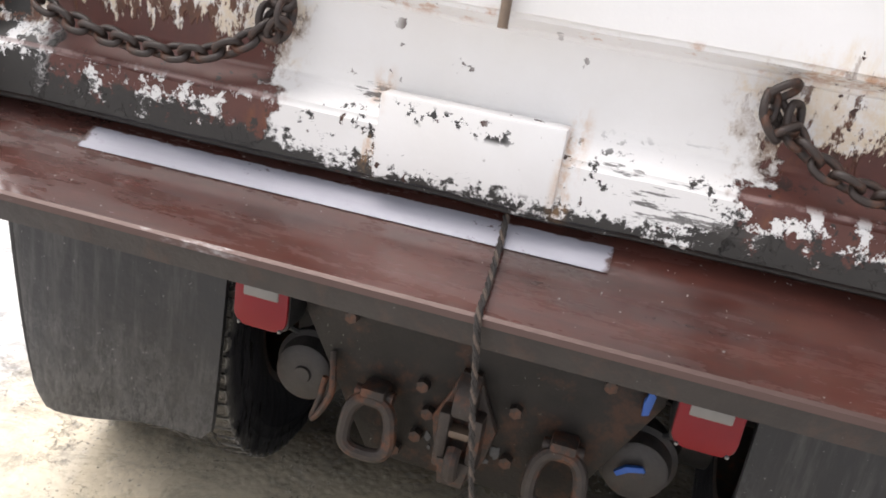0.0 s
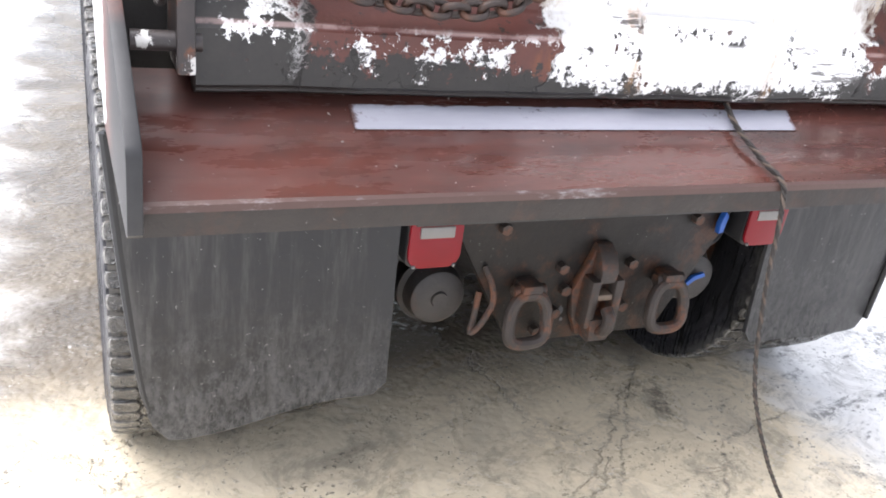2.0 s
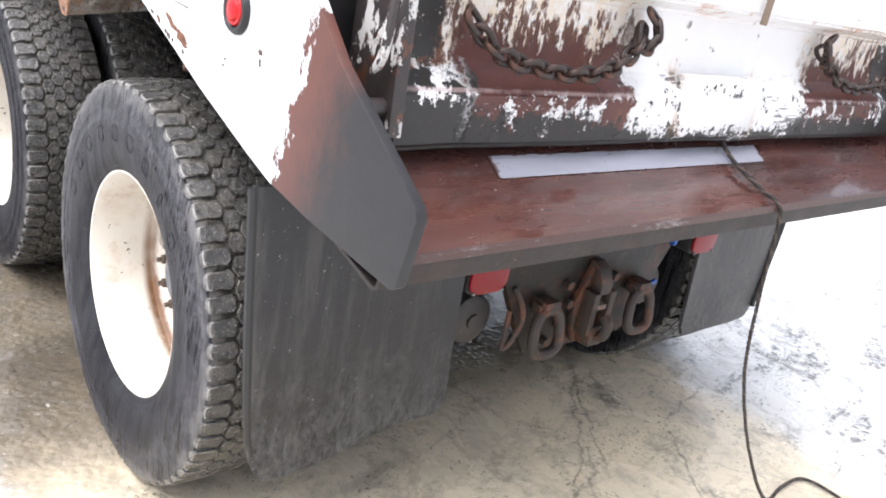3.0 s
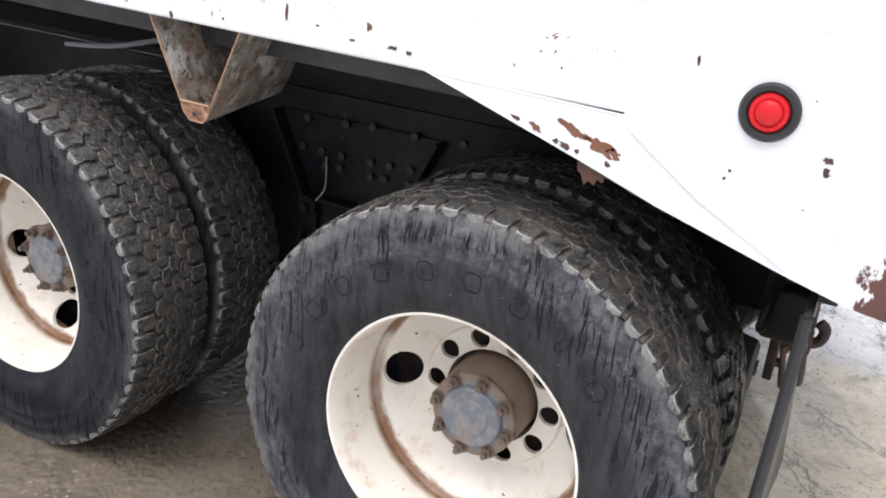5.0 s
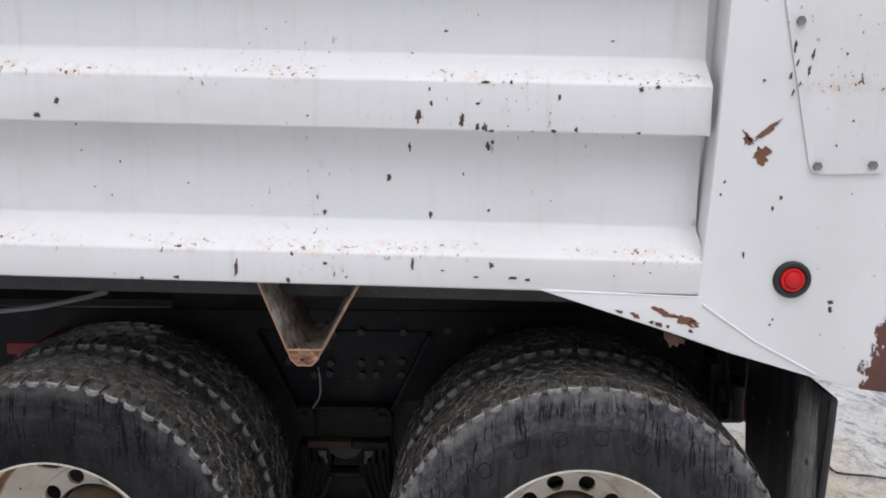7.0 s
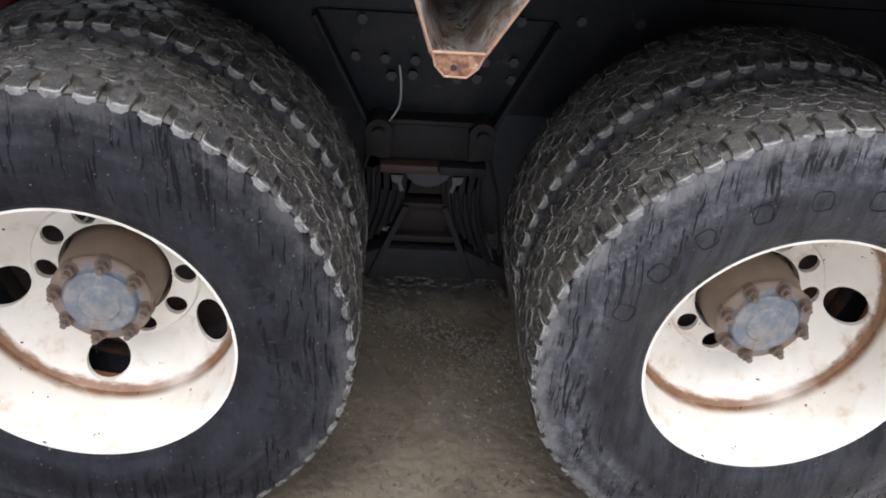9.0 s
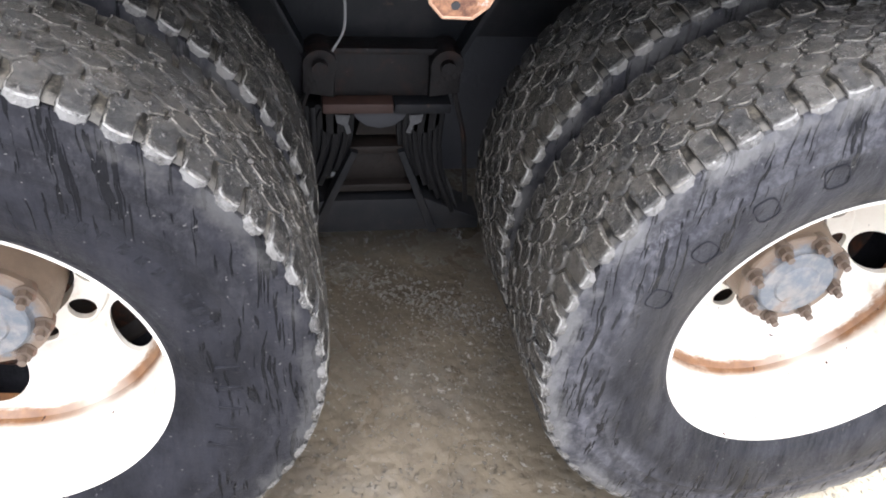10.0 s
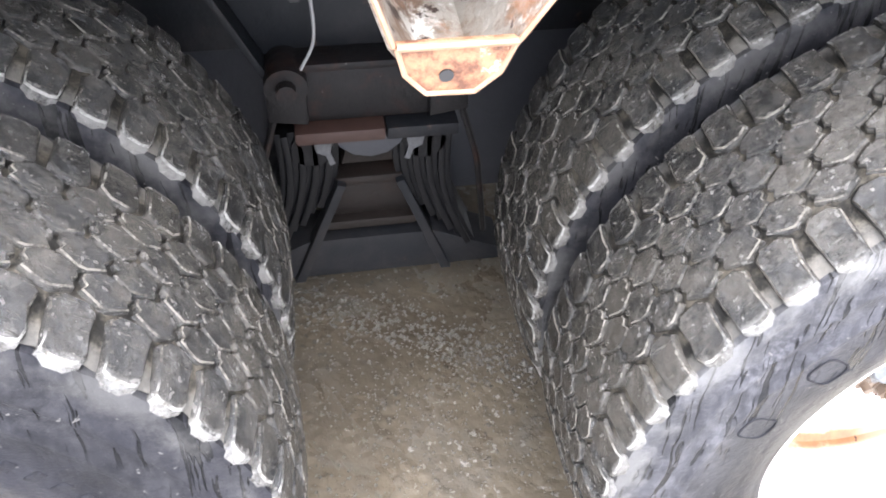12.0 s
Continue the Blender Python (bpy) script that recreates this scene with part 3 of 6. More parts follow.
    for ax, ay, bx, by in ((0.62, -0.10, 0.11, -0.63), (0.11, -0.63, -0.17, -0.84), (0.47, -0.26, 0.12, -0.73), (0.57, -0.63, 0.16, -1.16), (0.15, -0.63, -0.15, -0.93), (0.95, -0.55, 0.57, -0.63)):
        long = math.hypot(bx - ax, by - ay)
        ux, uy = (bx - ax) / long, (by - ay) / long
        rx, ry = t.math("SUBTRACT", wx, ax), t.math("SUBTRACT", wy, ay)
        run = t.math("ADD", t.math("MULTIPLY", rx, ux), t.math("MULTIPLY", ry, uy))
        off = t.math("ABSOLUTE", t.math("SUBTRACT", t.math("MULTIPLY", ry, ux), t.math("MULTIPLY", rx, uy)))
        far = t.math("ADD", off, t.math("MULTIPLY", t.math("MAXIMUM", t.math("MULTIPLY", run, -1.0), t.math("SUBTRACT", run, long)), t.math("GREATER_THAN", t.math("MAXIMUM", t.math("MULTIPLY", run, -1.0), t.math("SUBTRACT", run, long)), 0.0)))
        split = far if split is None else t.math("MINIMUM", split, far)
    crack = t.math("MAXIMUM", crack, t.math("MULTIPLY", t.step(split, 0.007, 0.001), t.step(t.noise(30, 4, 0.7), 0.36, 0.48)))
    edge = t.math("MINIMUM", edge, t.math("MULTIPLY", split, 1.6))
    halo = t.math("MULTIPLY", t.math("MULTIPLY", t.step(edge, 0.05, 0.0), t.step(t.noise(14, 6, 0.75), 0.46, 0.60)), t.step(t.noise(2.6, 4), 0.40, 0.58))
    col = t.mix(t.math("MULTIPLY", halo, 0.5), col, (0.19, 0.175, 0.15))
    col = t.mix(t.math("MULTIPLY", crack, 0.34), col, (0.09, 0.082, 0.072))
    wet = t.step(t.noise(2.3, 5, 0.65, warp=0.4), 0.30, 0.66)
    rough = t.lerp(wet, 0.10, 0.42)
    fall = t.math("ADD", t.math("MULTIPLY", t.noise(42, 4, 0.55), 0.45), t.math("MULTIPLY", crack, -0.8))
    fall = t.math("ADD", fall, t.math("MULTIPLY", speck, 0.5))
    fall = t.math("ADD", fall, t.math("ADD", t.math("MULTIPLY", t.noise(9, 3, 0.5), 0.8), t.math("MULTIPLY", t.step(t.cells(34, "F1"), 0.0, 0.75), -0.28)))
    fall = t.math("MULTIPLY", fall, t.lerp(t.math("MULTIPLY", t.math("MAXIMUM", belt, t.step(x, -1.2, -1.6)), t.step(y, -0.5, 0.1)), 0.30, 0.85))
    return t.done(col, rough, bump=fall, depth=0.013, coat=t.lerp(wet, 0.8, 0.3), coat_rough=0.10)


WHITE_PAINT, GATE, SIDE = white_paint(), gate_paint(), side_plate()
WORN_END = worn_end()
LEDGE, REFLECTION, LIP = oxide_wet(), reflection_strip(), worn_lip()
STEEL = dark_steel()
RUSTY = dark_steel("rusty_dark_casting", (0.022, 0.018, 0.016), (0.06, 0.045, 0.038), 0.6, 0.75)
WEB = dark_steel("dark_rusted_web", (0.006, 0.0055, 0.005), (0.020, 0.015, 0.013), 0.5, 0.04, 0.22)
CHAIN_STEEL = dark_steel("brown_rusted_chain", (0.014, 0.010, 0.009), (0.050, 0.033, 0.026), 0.5, 0.45)
FRAME = frame_paint()
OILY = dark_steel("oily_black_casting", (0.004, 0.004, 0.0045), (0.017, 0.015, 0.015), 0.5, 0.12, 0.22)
BRACKET, TOE, RAW = rust_plate(), toe_rust(), raw_edge()
# second rubber is a lit copy: the rear tyre's brightness put into film and sheen
SIDEWALL, PALER_SIDEWALL = sidewall("streaked_tyre_rubber", 0.036, 0.07), sidewall("dusty_streaked_tyre_rubber", 0.105, 0.26)
TREAD, TREAD_EDGE, GROOVE, RIM, HUB = tread_rubber(), tread_edge(), groove_mud(), rim_paint(), hub_steel()
STUD = dark_steel("brown_rusted_stud", (0.07, 0.055, 0.045), (0.17, 0.12, 0.085), 0.55, 0.5)
FLAP, FLAP_FRONT = flap_rubber(), sprayed_flap()
RED = red_lens("red_plastic_lens", (0.23, 0.005, 0.012))
RED_BRIGHT = red_lens("bright_red_plastic_lens", (0.62, 0.015, 0.018))
GREY_LENS = plain("greyed_clear_lens", (0.25, 0.24, 0.23), 0.3)
GROMMET = plain("black_rubber_grommet", (0.018, 0.018, 0.019), 0.5)
ROPE = plain("dirty_braided_rope", (0.16, 0.12, 0.095), 0.8, grain=160, spread=0.75, depth=0.003)
ROPE_DARK = plain("dark_wet_rope_strand", (0.030, 0.024, 0.021), 0.6, grain=160, spread=0.6, depth=0.003)
BLUE = plain("blue_plastic_tag", (0.02, 0.11, 0.45), 0.4)
RIB_RUBBER = plain("ribbed_black_rubber", (0.007, 0.007, 0.008), 0.42, grain=60, spec=0.18)
GREY_BEAM = plain("grey_beam_paint", (0.045, 0.047, 0.055), 0.5)
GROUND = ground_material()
STONE = plain("wet_grey_gravel", (0.20, 0.18, 0.15), 0.30, grain=30, spread=0.6)
# for the hitch's paint splashes and the light gaps painted on the suspension
SPLASH_AND_GAP = plain("pale_splash_and_gap", (0.13, 0.13, 0.135), 0.6, grain=80, spread=0.7)


# ---- mesh helpers ----
def mesh_of(name, bm, material, smooth=35):
    me = bpy.data.meshes.new(name)
    bmesh.ops.recalc_face_normals(bm, faces=bm.faces[:])
    bm.to_mesh(me)
    bm.free()
    for m in material if isinstance(material, (list, tuple)) else [material]:
        me.materials.append(m)
    if smooth:
        me.shade_smooth()
        me.set_sharp_from_angle(angle=radians(smooth))
    return me


def part(name, bm, material, parent, label="", at=None, smooth=35):
    ob = new(name, mesh_of(name, bm, material, smooth))
    ob.parent = parent
    if at is not None:
        ob.matrix_basis = at
    if label:
        tagged(ob, label)
    return ob


def again(ob, at, parent=None):
    """One more object on the same mesh."""
    o = new(ob.name.split(".")[0], ob.data)
    o.parent = parent or ob.parent
    o.matrix_basis = at
    if "label" in ob:
        tagged(o, ob["label"])
    return o


def thing(name, at, label, category, group="", kind=""):
    ob = new(name)
    ob.matrix_basis = at
    ob.empty_display_size = 0.1
    return tagged(ob, label, category, group, kind)


def box(bm, x0, x1, y0, y1, z0, z1, bevel=0.004, m=None):
    made = bmesh.ops.create_cube(bm, size=1.0, matrix=Matrix.Translation(((x0 + x1) / 2, (y0 + y1) / 2, (z0 + z1) / 2)) @ Matrix.Diagonal((abs(x1 - x0), abs(y1 - y0), abs(z1 - z0), 1)))
    if bevel:
        edges = list({e for v in made["verts"] for e in v.link_edges})
        out = bmesh.ops.bevel(bm, geom=edges, offset=bevel, segments=2, affect="EDGES", profile=0.6)
        verts = list({v for f in out["faces"] for v in f.verts} | {v for v in made["verts"] if v.is_valid})
    else:
        verts = made["verts"]
    if m is not None:
        bmesh.ops.transform(bm, matrix=m, verts=verts)
    return verts


def prism(bm, outline, axis, a, b, bevel=0.003):
    """An outline in the two axes other than the given one, extruded from a to b along it."""
    def lift(p, v):
        u, w = p
        return {"x": (v, u, w), "y": (u, v, w), "z": (u, w, v)}[axis]

    lows = [bm.verts.new(lift(p, a)) for p in outline]
    highs = [bm.verts.new(lift(p, b)) for p in outline]
    faces = [bm.faces.new(lows), bm.faces.new(highs[::-1])]
    n = len(outline)
    for k in range(n):
        faces.append(bm.faces.new((lows[k], highs[k], highs[(k + 1) % n], lows[(k + 1) % n])))
    bmesh.ops.recalc_face_normals(bm, faces=faces)
    if bevel:
        edges = [e for f in faces[:2] for e in f.edges]
        bmesh.ops.bevel(bm, geom=list(set(edges)), offset=bevel, segments=2, affect="EDGES", profile=0.6)


def bent_plate(bm, line, axis, a, b, thick):
    """A sheet bent along a line of points in the two axes other than the given one."""
    pts = [Vector(p) for p in line]
    off = []
    for k, p in enumerate(pts):
        d = (pts[min(k + 1, len(pts) - 1)] - pts[max(k - 1, 0)]).normalized()
        off.append(p + Vector((-d.y, d.x)) * thick)
    prism(bm, [tuple(p) for p in pts] + [tuple(p) for p in reversed(off)], axis, a, b, min(0.002, thick * 0.3))


def lathe(bm, profile, seg=96, closed=False):
    """Points of (x, radius), spun about the x axis."""
    rings = []
    for x, r in profile:
        rings.append([bm.verts.new((x, r * math.cos(2 * math.pi * k / seg), r * math.sin(2 * math.pi * k / seg))) for k in range(seg)])
    pairs = list(zip(rings, rings[1:])) + ([(rings[-1], rings[0])] if closed else [])
    for one, two in pairs:
        for k in range(seg):
            bm.faces.new((one[k], one[(k + 1) % seg], two[(k + 1) % seg], two[k]))
    return rings


def rod(bm, start, end, radius, seg=12, cap=True):
    a, b = Vector(start), Vector(end)
    turn = (b - a).to_track_quat("Z", "Y").to_matrix().to_4x4()
    bmesh.ops.create_cone(bm, cap_ends=cap, segments=seg, radius1=radius, radius2=radius, depth=(b - a).length, matrix=Matrix.Translation((a + b) / 2) @ turn)


def tube(bm, points, radius, seg=8, closed=False):
    pts = [Vector(p) for p in points]
    n = len(pts)
    rings, up = [], Vector((0.13, 0.21, 0.97)).normalized()
    for k, p in enumerate(pts):
        q, s = (pts[(k + 1) % n], pts[k - 1]) if closed else (pts[min(k + 1, n - 1)], pts[max(k - 1, 0)])
        d = (q - s).normalized()
        side = d.cross(up)
        side = side.normalized() if side.length > 1e-4 else d.orthogonal().normalized()
        up = side.cross(d).normalized()
        rings.append([bm.verts.new(p + radius * (math.cos(2 * math.pi * j / seg) * side + math.sin(2 * math.pi * j / seg) * up)) for j in range(seg)])
    for one, two in list(zip(rings, rings[1:])) + ([(rings[-1], rings[0])] if closed else []):
        for j in range(seg):
            bm.faces.new((one[j], one[(j + 1) % seg], two[(j + 1) % seg], two[j]))
    if not closed:
        bm.faces.new(rings[0][::-1])
        bm.faces.new(rings[-1])


def smooth_line(points, steps=8):
    """Catmull-Rom through the points."""
    p = [Vector(q) for q in points]
    p = [2 * p[0] - p[1], *p, 2 * p[-1] - p[-2]]
    out = []
    for a, b, c, d in zip(p, p[1:], p[2:], p[3:]):
        for k in range(steps):
            s = k / steps
            out.append(0.5 * (2 * b + (c - a) * s + (2 * a - 5 * b + 4 * c - d) * s * s + (3 * b - a - 3 * c + d) * s**3))
    return out + [p[-2]]


def ring_with_holes(bm, r0, r1, shape, n, rh, hole, turn=0.0, m=24, oval=1.0):
    """An annulus from r0 to r1 with n round holes at radius rh; shape(r) gives x."""
    before = set(bm.verts)
    for k in range(n):
        mid = turn + 2 * math.pi * k / n
        half = math.pi / n
        loop, inner = [], []
        ra, rb = r0 - rh, r1 - rh
        wide = half * rh
        for j in range(m):
            g = 2 * math.pi * j / m + math.pi / m
            c, s = math.cos(g), math.sin(g)
            reach = min(wide / max(abs(s), 1e-6), (rb if c > 0 else -ra) / max(abs(c), 1e-6))
            loop.append((rh + reach * c, mid + reach * s / rh))
            inner.append((rh + hole * c, mid + oval * hole * s / rh))
        # pull the nearest samples into the sector's corners
        for cr, ca in ((r0, mid - half), (r0, mid + half), (r1, mid - half), (r1, mid + half)):
            best = min(range(m), key=lambda j: (loop[j][0] - cr) ** 2 + ((loop[j][1] - ca) * rh) ** 2)
            loop[best] = (cr, ca)
        at = lambda p, dx=0.0: bm.verts.new((shape(p[0]) + dx, p[0] * math.cos(p[1]), p[0] * math.sin(p[1])))
        out = [at(p) for p in loop]
        rim = [at(p) for p in inner]
        back = [at(p, 0.012) for p in inner]
        for j in range(m):
            q = (j + 1) % m
            bm.faces.new((out[j], out[q], rim[q], rim[j]))
            bm.faces.new((rim[j], rim[q], back[q], back[j]))
    bmesh.ops.remove_doubles(bm, verts=[v for v in bm.verts if v not in before], dist=0.0001)


# ---- ground ----
def build_ground():
    bm = bmesh.new()
    near = 3.2
    n = 150
    grid = [[bm.verts.new((-near + 2 * near * i / n, -near + 0.3 + 2 * near * j / n, 0)) for j in range(n + 1)] for i in range(n + 1)]
    for i in range(n):
        for j in range(n):
            bm.faces.new((grid[i][j], grid[i + 1][j], grid[i + 1][j + 1], grid[i][j + 1]))
    for i in range(1, n):
        for j in range(1, n):
            v = grid[i][j]
            fade = min(1.0, min(i, j, n - i, n - j) / 8)
            p = v.co
            v.co.z = fade * (0.006 * noise.noise(p * 1.6) + 0.004 * noise.noise(p * 7.0) - 0.004)
    border = [grid[0][j] for j in range(n + 1)] + [grid[i][n] for i in range(1, n + 1)] + [grid[n][j] for j in range(n - 1, -1, -1)] + [grid[i][0] for i in range(n - 1, 0, -1)]
    far = []
    for v in border:
        d = Vector((v.co.x, v.co.y - 0.3, 0))
        far.append(bm.verts.new(d * (1500.0 / max(abs(d.x), abs(d.y))) + Vector((0, 0.3, 0))))
    for k in range(len(border)):
        q = (k + 1) % len(border)
        bm.faces.new((border[k], border[q], far[q], far[k]))
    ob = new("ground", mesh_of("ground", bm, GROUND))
    tagged(ob, "wet cracked concrete yard covered with tan silt", "ground", kind="structure")


build_ground()

# ---- the truck ----
truck = thing("dump_truck", pose(0, 0, 0), "white rust-chipped tandem-axle dump truck standing on wet concrete", "truck")

AXLES = (0.0, 1.391)
HUB_Z = 0.505
SLOPE = 0.022


def rail_z(y):
    """Height of the body's bottom edge, which rises towards the front."""
    return 1.263 + SLOPE * y


def build_tyre_meshes():
    bm = bmesh.new()
    side = [(0.100, 0.288), (0.112, 0.293), (0.120, 0.306), (0.121, 0.312), (0.125, 0.316), (0.134, 0.345), (0.1385, 0.372), (0.1400, 0.398), (0.1388, 0.420), (0.1402, 0.424), (0.1400, 0.430), (0.1375, 0.434), (0.1355, 0.456), (0.1370, 0.460), (0.1360, 0.466), (0.1340, 0.470), (0.1325, 0.490), (0.1318, 0.494), (0.1322, 0.498), (0.1305, 0.506), (0.1278, 0.5125)]
    profile = [(-x, r) for x, r in side] + [(-0.10, 0.514), (-0.06, 0.5145), (0.0, 0.5155), (0.06, 0.5145), (0.10, 0.514)] + side[::-1]
    lathe(bm, profile, 128)
    tyre = mesh_of("tyre", bm, SIDEWALL, 60)

    # tread: two rows of shoulder lugs, four rows of interlocking hexagons cut by narrow grooves, mud in the grooves
    verts, faces, kinds = [], [], []
    rnd = random.Random(5)
    count = 64
    pitch = 2 * math.pi / count
    step = 0.525 * pitch

    def crown(x):
        return 0.5300 - 0.34 * x * x - 9.0 * max(0.0, abs(x) - 0.105) ** 2

    def block(outline, inset=0.0031, sink=0.020, lift=0.0, tilt=0.0):
        """Outline of (x, arc metres); a chamfered block standing on the carcass."""
        cx = sum(p[0] for p in outline) / len(outline)
        cs = sum(p[1] for p in outline) / len(outline)
        start = len(verts)
        n = len(outline)
        for shrink, drop in ((-0.0006, sink), (0.0004, 0.0040), (inset * 0.45, 0.0014), (inset, 0.0)):
            for x, s in outline:
                d = Vector((x - cx, s - cs))
                q = Vector((cx, cs)) + d * (1 - shrink / max(d.length, 1e-4))
                a = q.y / 0.525
                r = crown(q.x) - drop + lift + tilt * (q.y - cs)
                verts.append((q.x, r * math.cos(a), r * math.sin(a)))
        for lower in range(3):
            for k in range(n):
                a, b = start + lower * n + k, start + lower * n + (k + 1) % n
                faces.append((a, b, b + n, a + n))
                kinds.append(1 if lower == 2 else 0)
        faces.append(tuple(range(start + 3 * n, start + 4 * n)))
        kinds.append(0)

    for k in range(count):
        s0 = k * step
        j = lambda w=0.0016: rnd.uniform(-w, w)
        for row, x0 in enumerate((-0.0480, -0.0160, 0.0160, 0.0480)):
            s = s0 + (0.5 * step if row % 2 else 0.0)
            hw, hl = 0.0206, 0.5 * step - 0.0019
            nick = 0.0035
            block([(x0 - hw + j(), s + 0.004), (x0 - hw + 0.001, s - 0.005), (x0 - 0.0098 + j(), s - hl), (x0 - 0.002, s - hl + nick), (x0 + 0.003, s - hl - nick * 0.3), (x0 + 0.0098 + j(), s - hl), (x0 + hw + j(), s - 0.004), (x0 + hw - 0.001, s + 0.005), (x0 + 0.0098 + j(), s + hl), (x0 + 0.002, s + hl + nick * 0.3), (x0 - 0.003, s + hl - nick), (x0 - 0.0098 + j(), s + hl)], lift=rnd.uniform(-0.0016, 0.0008), tilt=rnd.uniform(-0.03, 0.03))
        for sign in (-1, 1):
            s = s0 + (0.5 * step if sign < 0 else 0.0)
            hl = 0.5 * step - 0.0042 + j(0.0012)
            lift, tilt = rnd.uniform(-0.0016, 0.0008), rnd.uniform(-0.03, 0.03)
            block([(sign * 0.0655, s - hl * 0.50), (sign * 0.0750, s - hl + j()), (sign * 0.0950, s - hl + 0.0015 + j()), (sign * 0.1180, s - hl + 0.0022 + j()), (sign * 0.1270, s - hl * 0.84 + j()), (sign * 0.1300, s - hl * 0.40), (sign * 0.1300, s + hl * 0.40), (sign * 0.1270, s + hl * 0.84 + j()), (sign * 0.1180, s + hl - 0.0022 + j()), (sign * 0.0950, s + hl - 0.0015 + j()), (sign * 0.0750, s + hl + j()), (sign * 0.0655, s + hl * 0.50)], inset=0.0042, sink=0.020, lift=lift, tilt=tilt)
    # floor of the grooves, uneven with packed mud
    seg, across = 280, [-0.122, -0.105, -0.085, -0.066, -0.048, -0.032, -0.016, 0.0, 0.016, 0.032, 0.048, 0.066, 0.085, 0.105, 0.122]
    base = len(verts)
    for k in range(seg):
        a = 2 * math.pi * k / seg
        for x in across:
            deep = 0.0078 + rnd.uniform(-0.0024, 0.0024)
            r = crown(x) - deep
            verts.append((x, r * math.cos(a), r * math.sin(a)))
    m = len(across)
    for k in range(seg):
        for i in range(m - 1):
            p, q = base + k * m + i, base + ((k + 1) % seg) * m + i
            faces.append((p, p + 1, q + 1, q))
            kinds.append(2)
    me = bpy.data.meshes.new("tread")
    me.from_pydata(verts, [], faces)
    me.materials.append(TREAD)
    me.materials.append(TREAD_EDGE)
    me.materials.append(GROOVE)
    me.polygons.foreach_set("material_index", kinds)
    me.update()
    me.shade_smooth()
    me.set_sharp_from_angle(angle=radians(34))
    return tyre, me


TYRE_MESH, TREAD_MESH = build_tyre_meshes()
# same tyre in the lighter copy of the rubber
PALER_TYRE_MESH = TYRE_MESH.copy()
PALER_TYRE_MESH.materials[0] = PALER_SIDEWALL


def rim_mesh(hand_holes):
    """Dished disc wheel whose hollow side faces -x; hand_holes: angles in degrees, none for the inner wheel of a pair."""
    bm = bmesh.new()
    barrel = [(-0.104, 0.2985), (-0.112, 0.2995), (-0.115, 0.2965), (-0.1145, 0.2915), (-0.108, 0.2885), (-0.085, 0.286), (-0.060, 0.2835), (-0.020, 0.280), (0.030, 0.277), (0.080, 0.275), (0.110, 0.276), (0.115, 0.298)]
    lathe(bm, barrel, 96)
    if hand_holes:
        cone = lambda r: 0.136 - 0.084 * max(0.0, (r - 0.180) / 0.095) ** 1.4
        n = len(hand_holes) if len(hand_holes) > 2 else 6
        ring_with_holes(bm, 0.178, 0.2755, cone, n, 0.224, 0.038, turn=radians(hand_holes[0]), m=32, oval=1.22)
        if len(hand_holes) == 2:
            # close all but two opposite holes
            for k in (1, 2, 4, 5):
                a = radians(hand_holes[0]) + 2 * math.pi * k / 6
                loop = []
                for j in range(32):
                    g = 2 * math.pi * j / 32 + math.pi / 32
                    r, b = 0.224 + 0.038 * math.cos(g), a + 1.22 * 0.038 * math.sin(g) / 0.224
                    loop.append(bm.verts.new((cone(r), r * math.cos(b), r * math.sin(b))))
                mid = bm.verts.new((cone(0.224), 0.224 * math.cos(a), 0.224 * math.sin(a)))
                for j in range(32):
                    bm.faces.new((loop[j], loop[(j + 1) % 32], mid))
        bmesh.ops.remove_doubles(bm, verts=bm.verts[:], dist=0.0001)
        ring_with_holes(bm, 0.118, 0.172, lambda r: 0.128, 10, 0.1450, 0.0240, m=48)
        lathe(bm, [(0.1295, 0.1680), (0.1295, 0.1715), (0.1320, 0.1745), (0.1358, 0.1775), (0.1362, 0.1855)], 80)
        lathe(bm, [(cone(0.2625) + 0.0015, 0.2625), (cone(0.270) + 0.0015, 0.270), (cone(0.2775) + 0.001, 0.2775)], 96)
        lathe(bm, [(0.1295, 0.1215), (0.1285, 0.1178), (0.140, 0.116), (0.160, 0.116)], 64)
    else:
        lathe(bm, [(-0.100, 0.268), (-0.096, 0.20), (-0.105, 0.17), (-0.105, 0.112)], 64)
    return mesh_of("wheel", bm, RIM if hand_holes else RUSTY, 40)


def hub_mesh():
    bm = bmesh.new()
    lathe(bm, [(0.16, 0.108), (0.060, 0.106), (0.030, 0.100), (0.014, 0.097), (0.008, 0.101), (-0.003, 0.102), (-0.007, 0.099), (-0.008, 0.078), (-0.012, 0.074), (-0.017, 0.073), (-0.020, 0.069), (-0.0205, 0.044), (-0.024, 0.040), (-0.0255, 0.022), (-0.029, 0.014), (-0.0295, 0.0005)], 64)
    return mesh_of("hub", bm, HUB, 35)


def nut_mesh():
    bm = bmesh.new()
    m = Matrix.Rotation(radians(90), 4, "Y")
    bmesh.ops.create_cone(bm, cap_ends=True, segments=14, radius1=0.0175, radius2=0.0165, depth=0.018, matrix=Matrix.Translation((0.004, 0, 0)) @ m)
    bmesh.ops.create_cone(bm, cap_ends=True, segments=6, radius1=0.0130, radius2=0.0120, depth=0.015, matrix=Matrix.Translation((-0.0115, 0, 0)) @ m)
    bmesh.ops.create_cone(bm, cap_ends=True, segments=12, radius1=0.0070, radius2=0.0062, depth=0.018, matrix=Matrix.Translation((-0.024, 0, 0)) @ m)
    return mesh_of("wheel_nut", bm, STUD, 40)


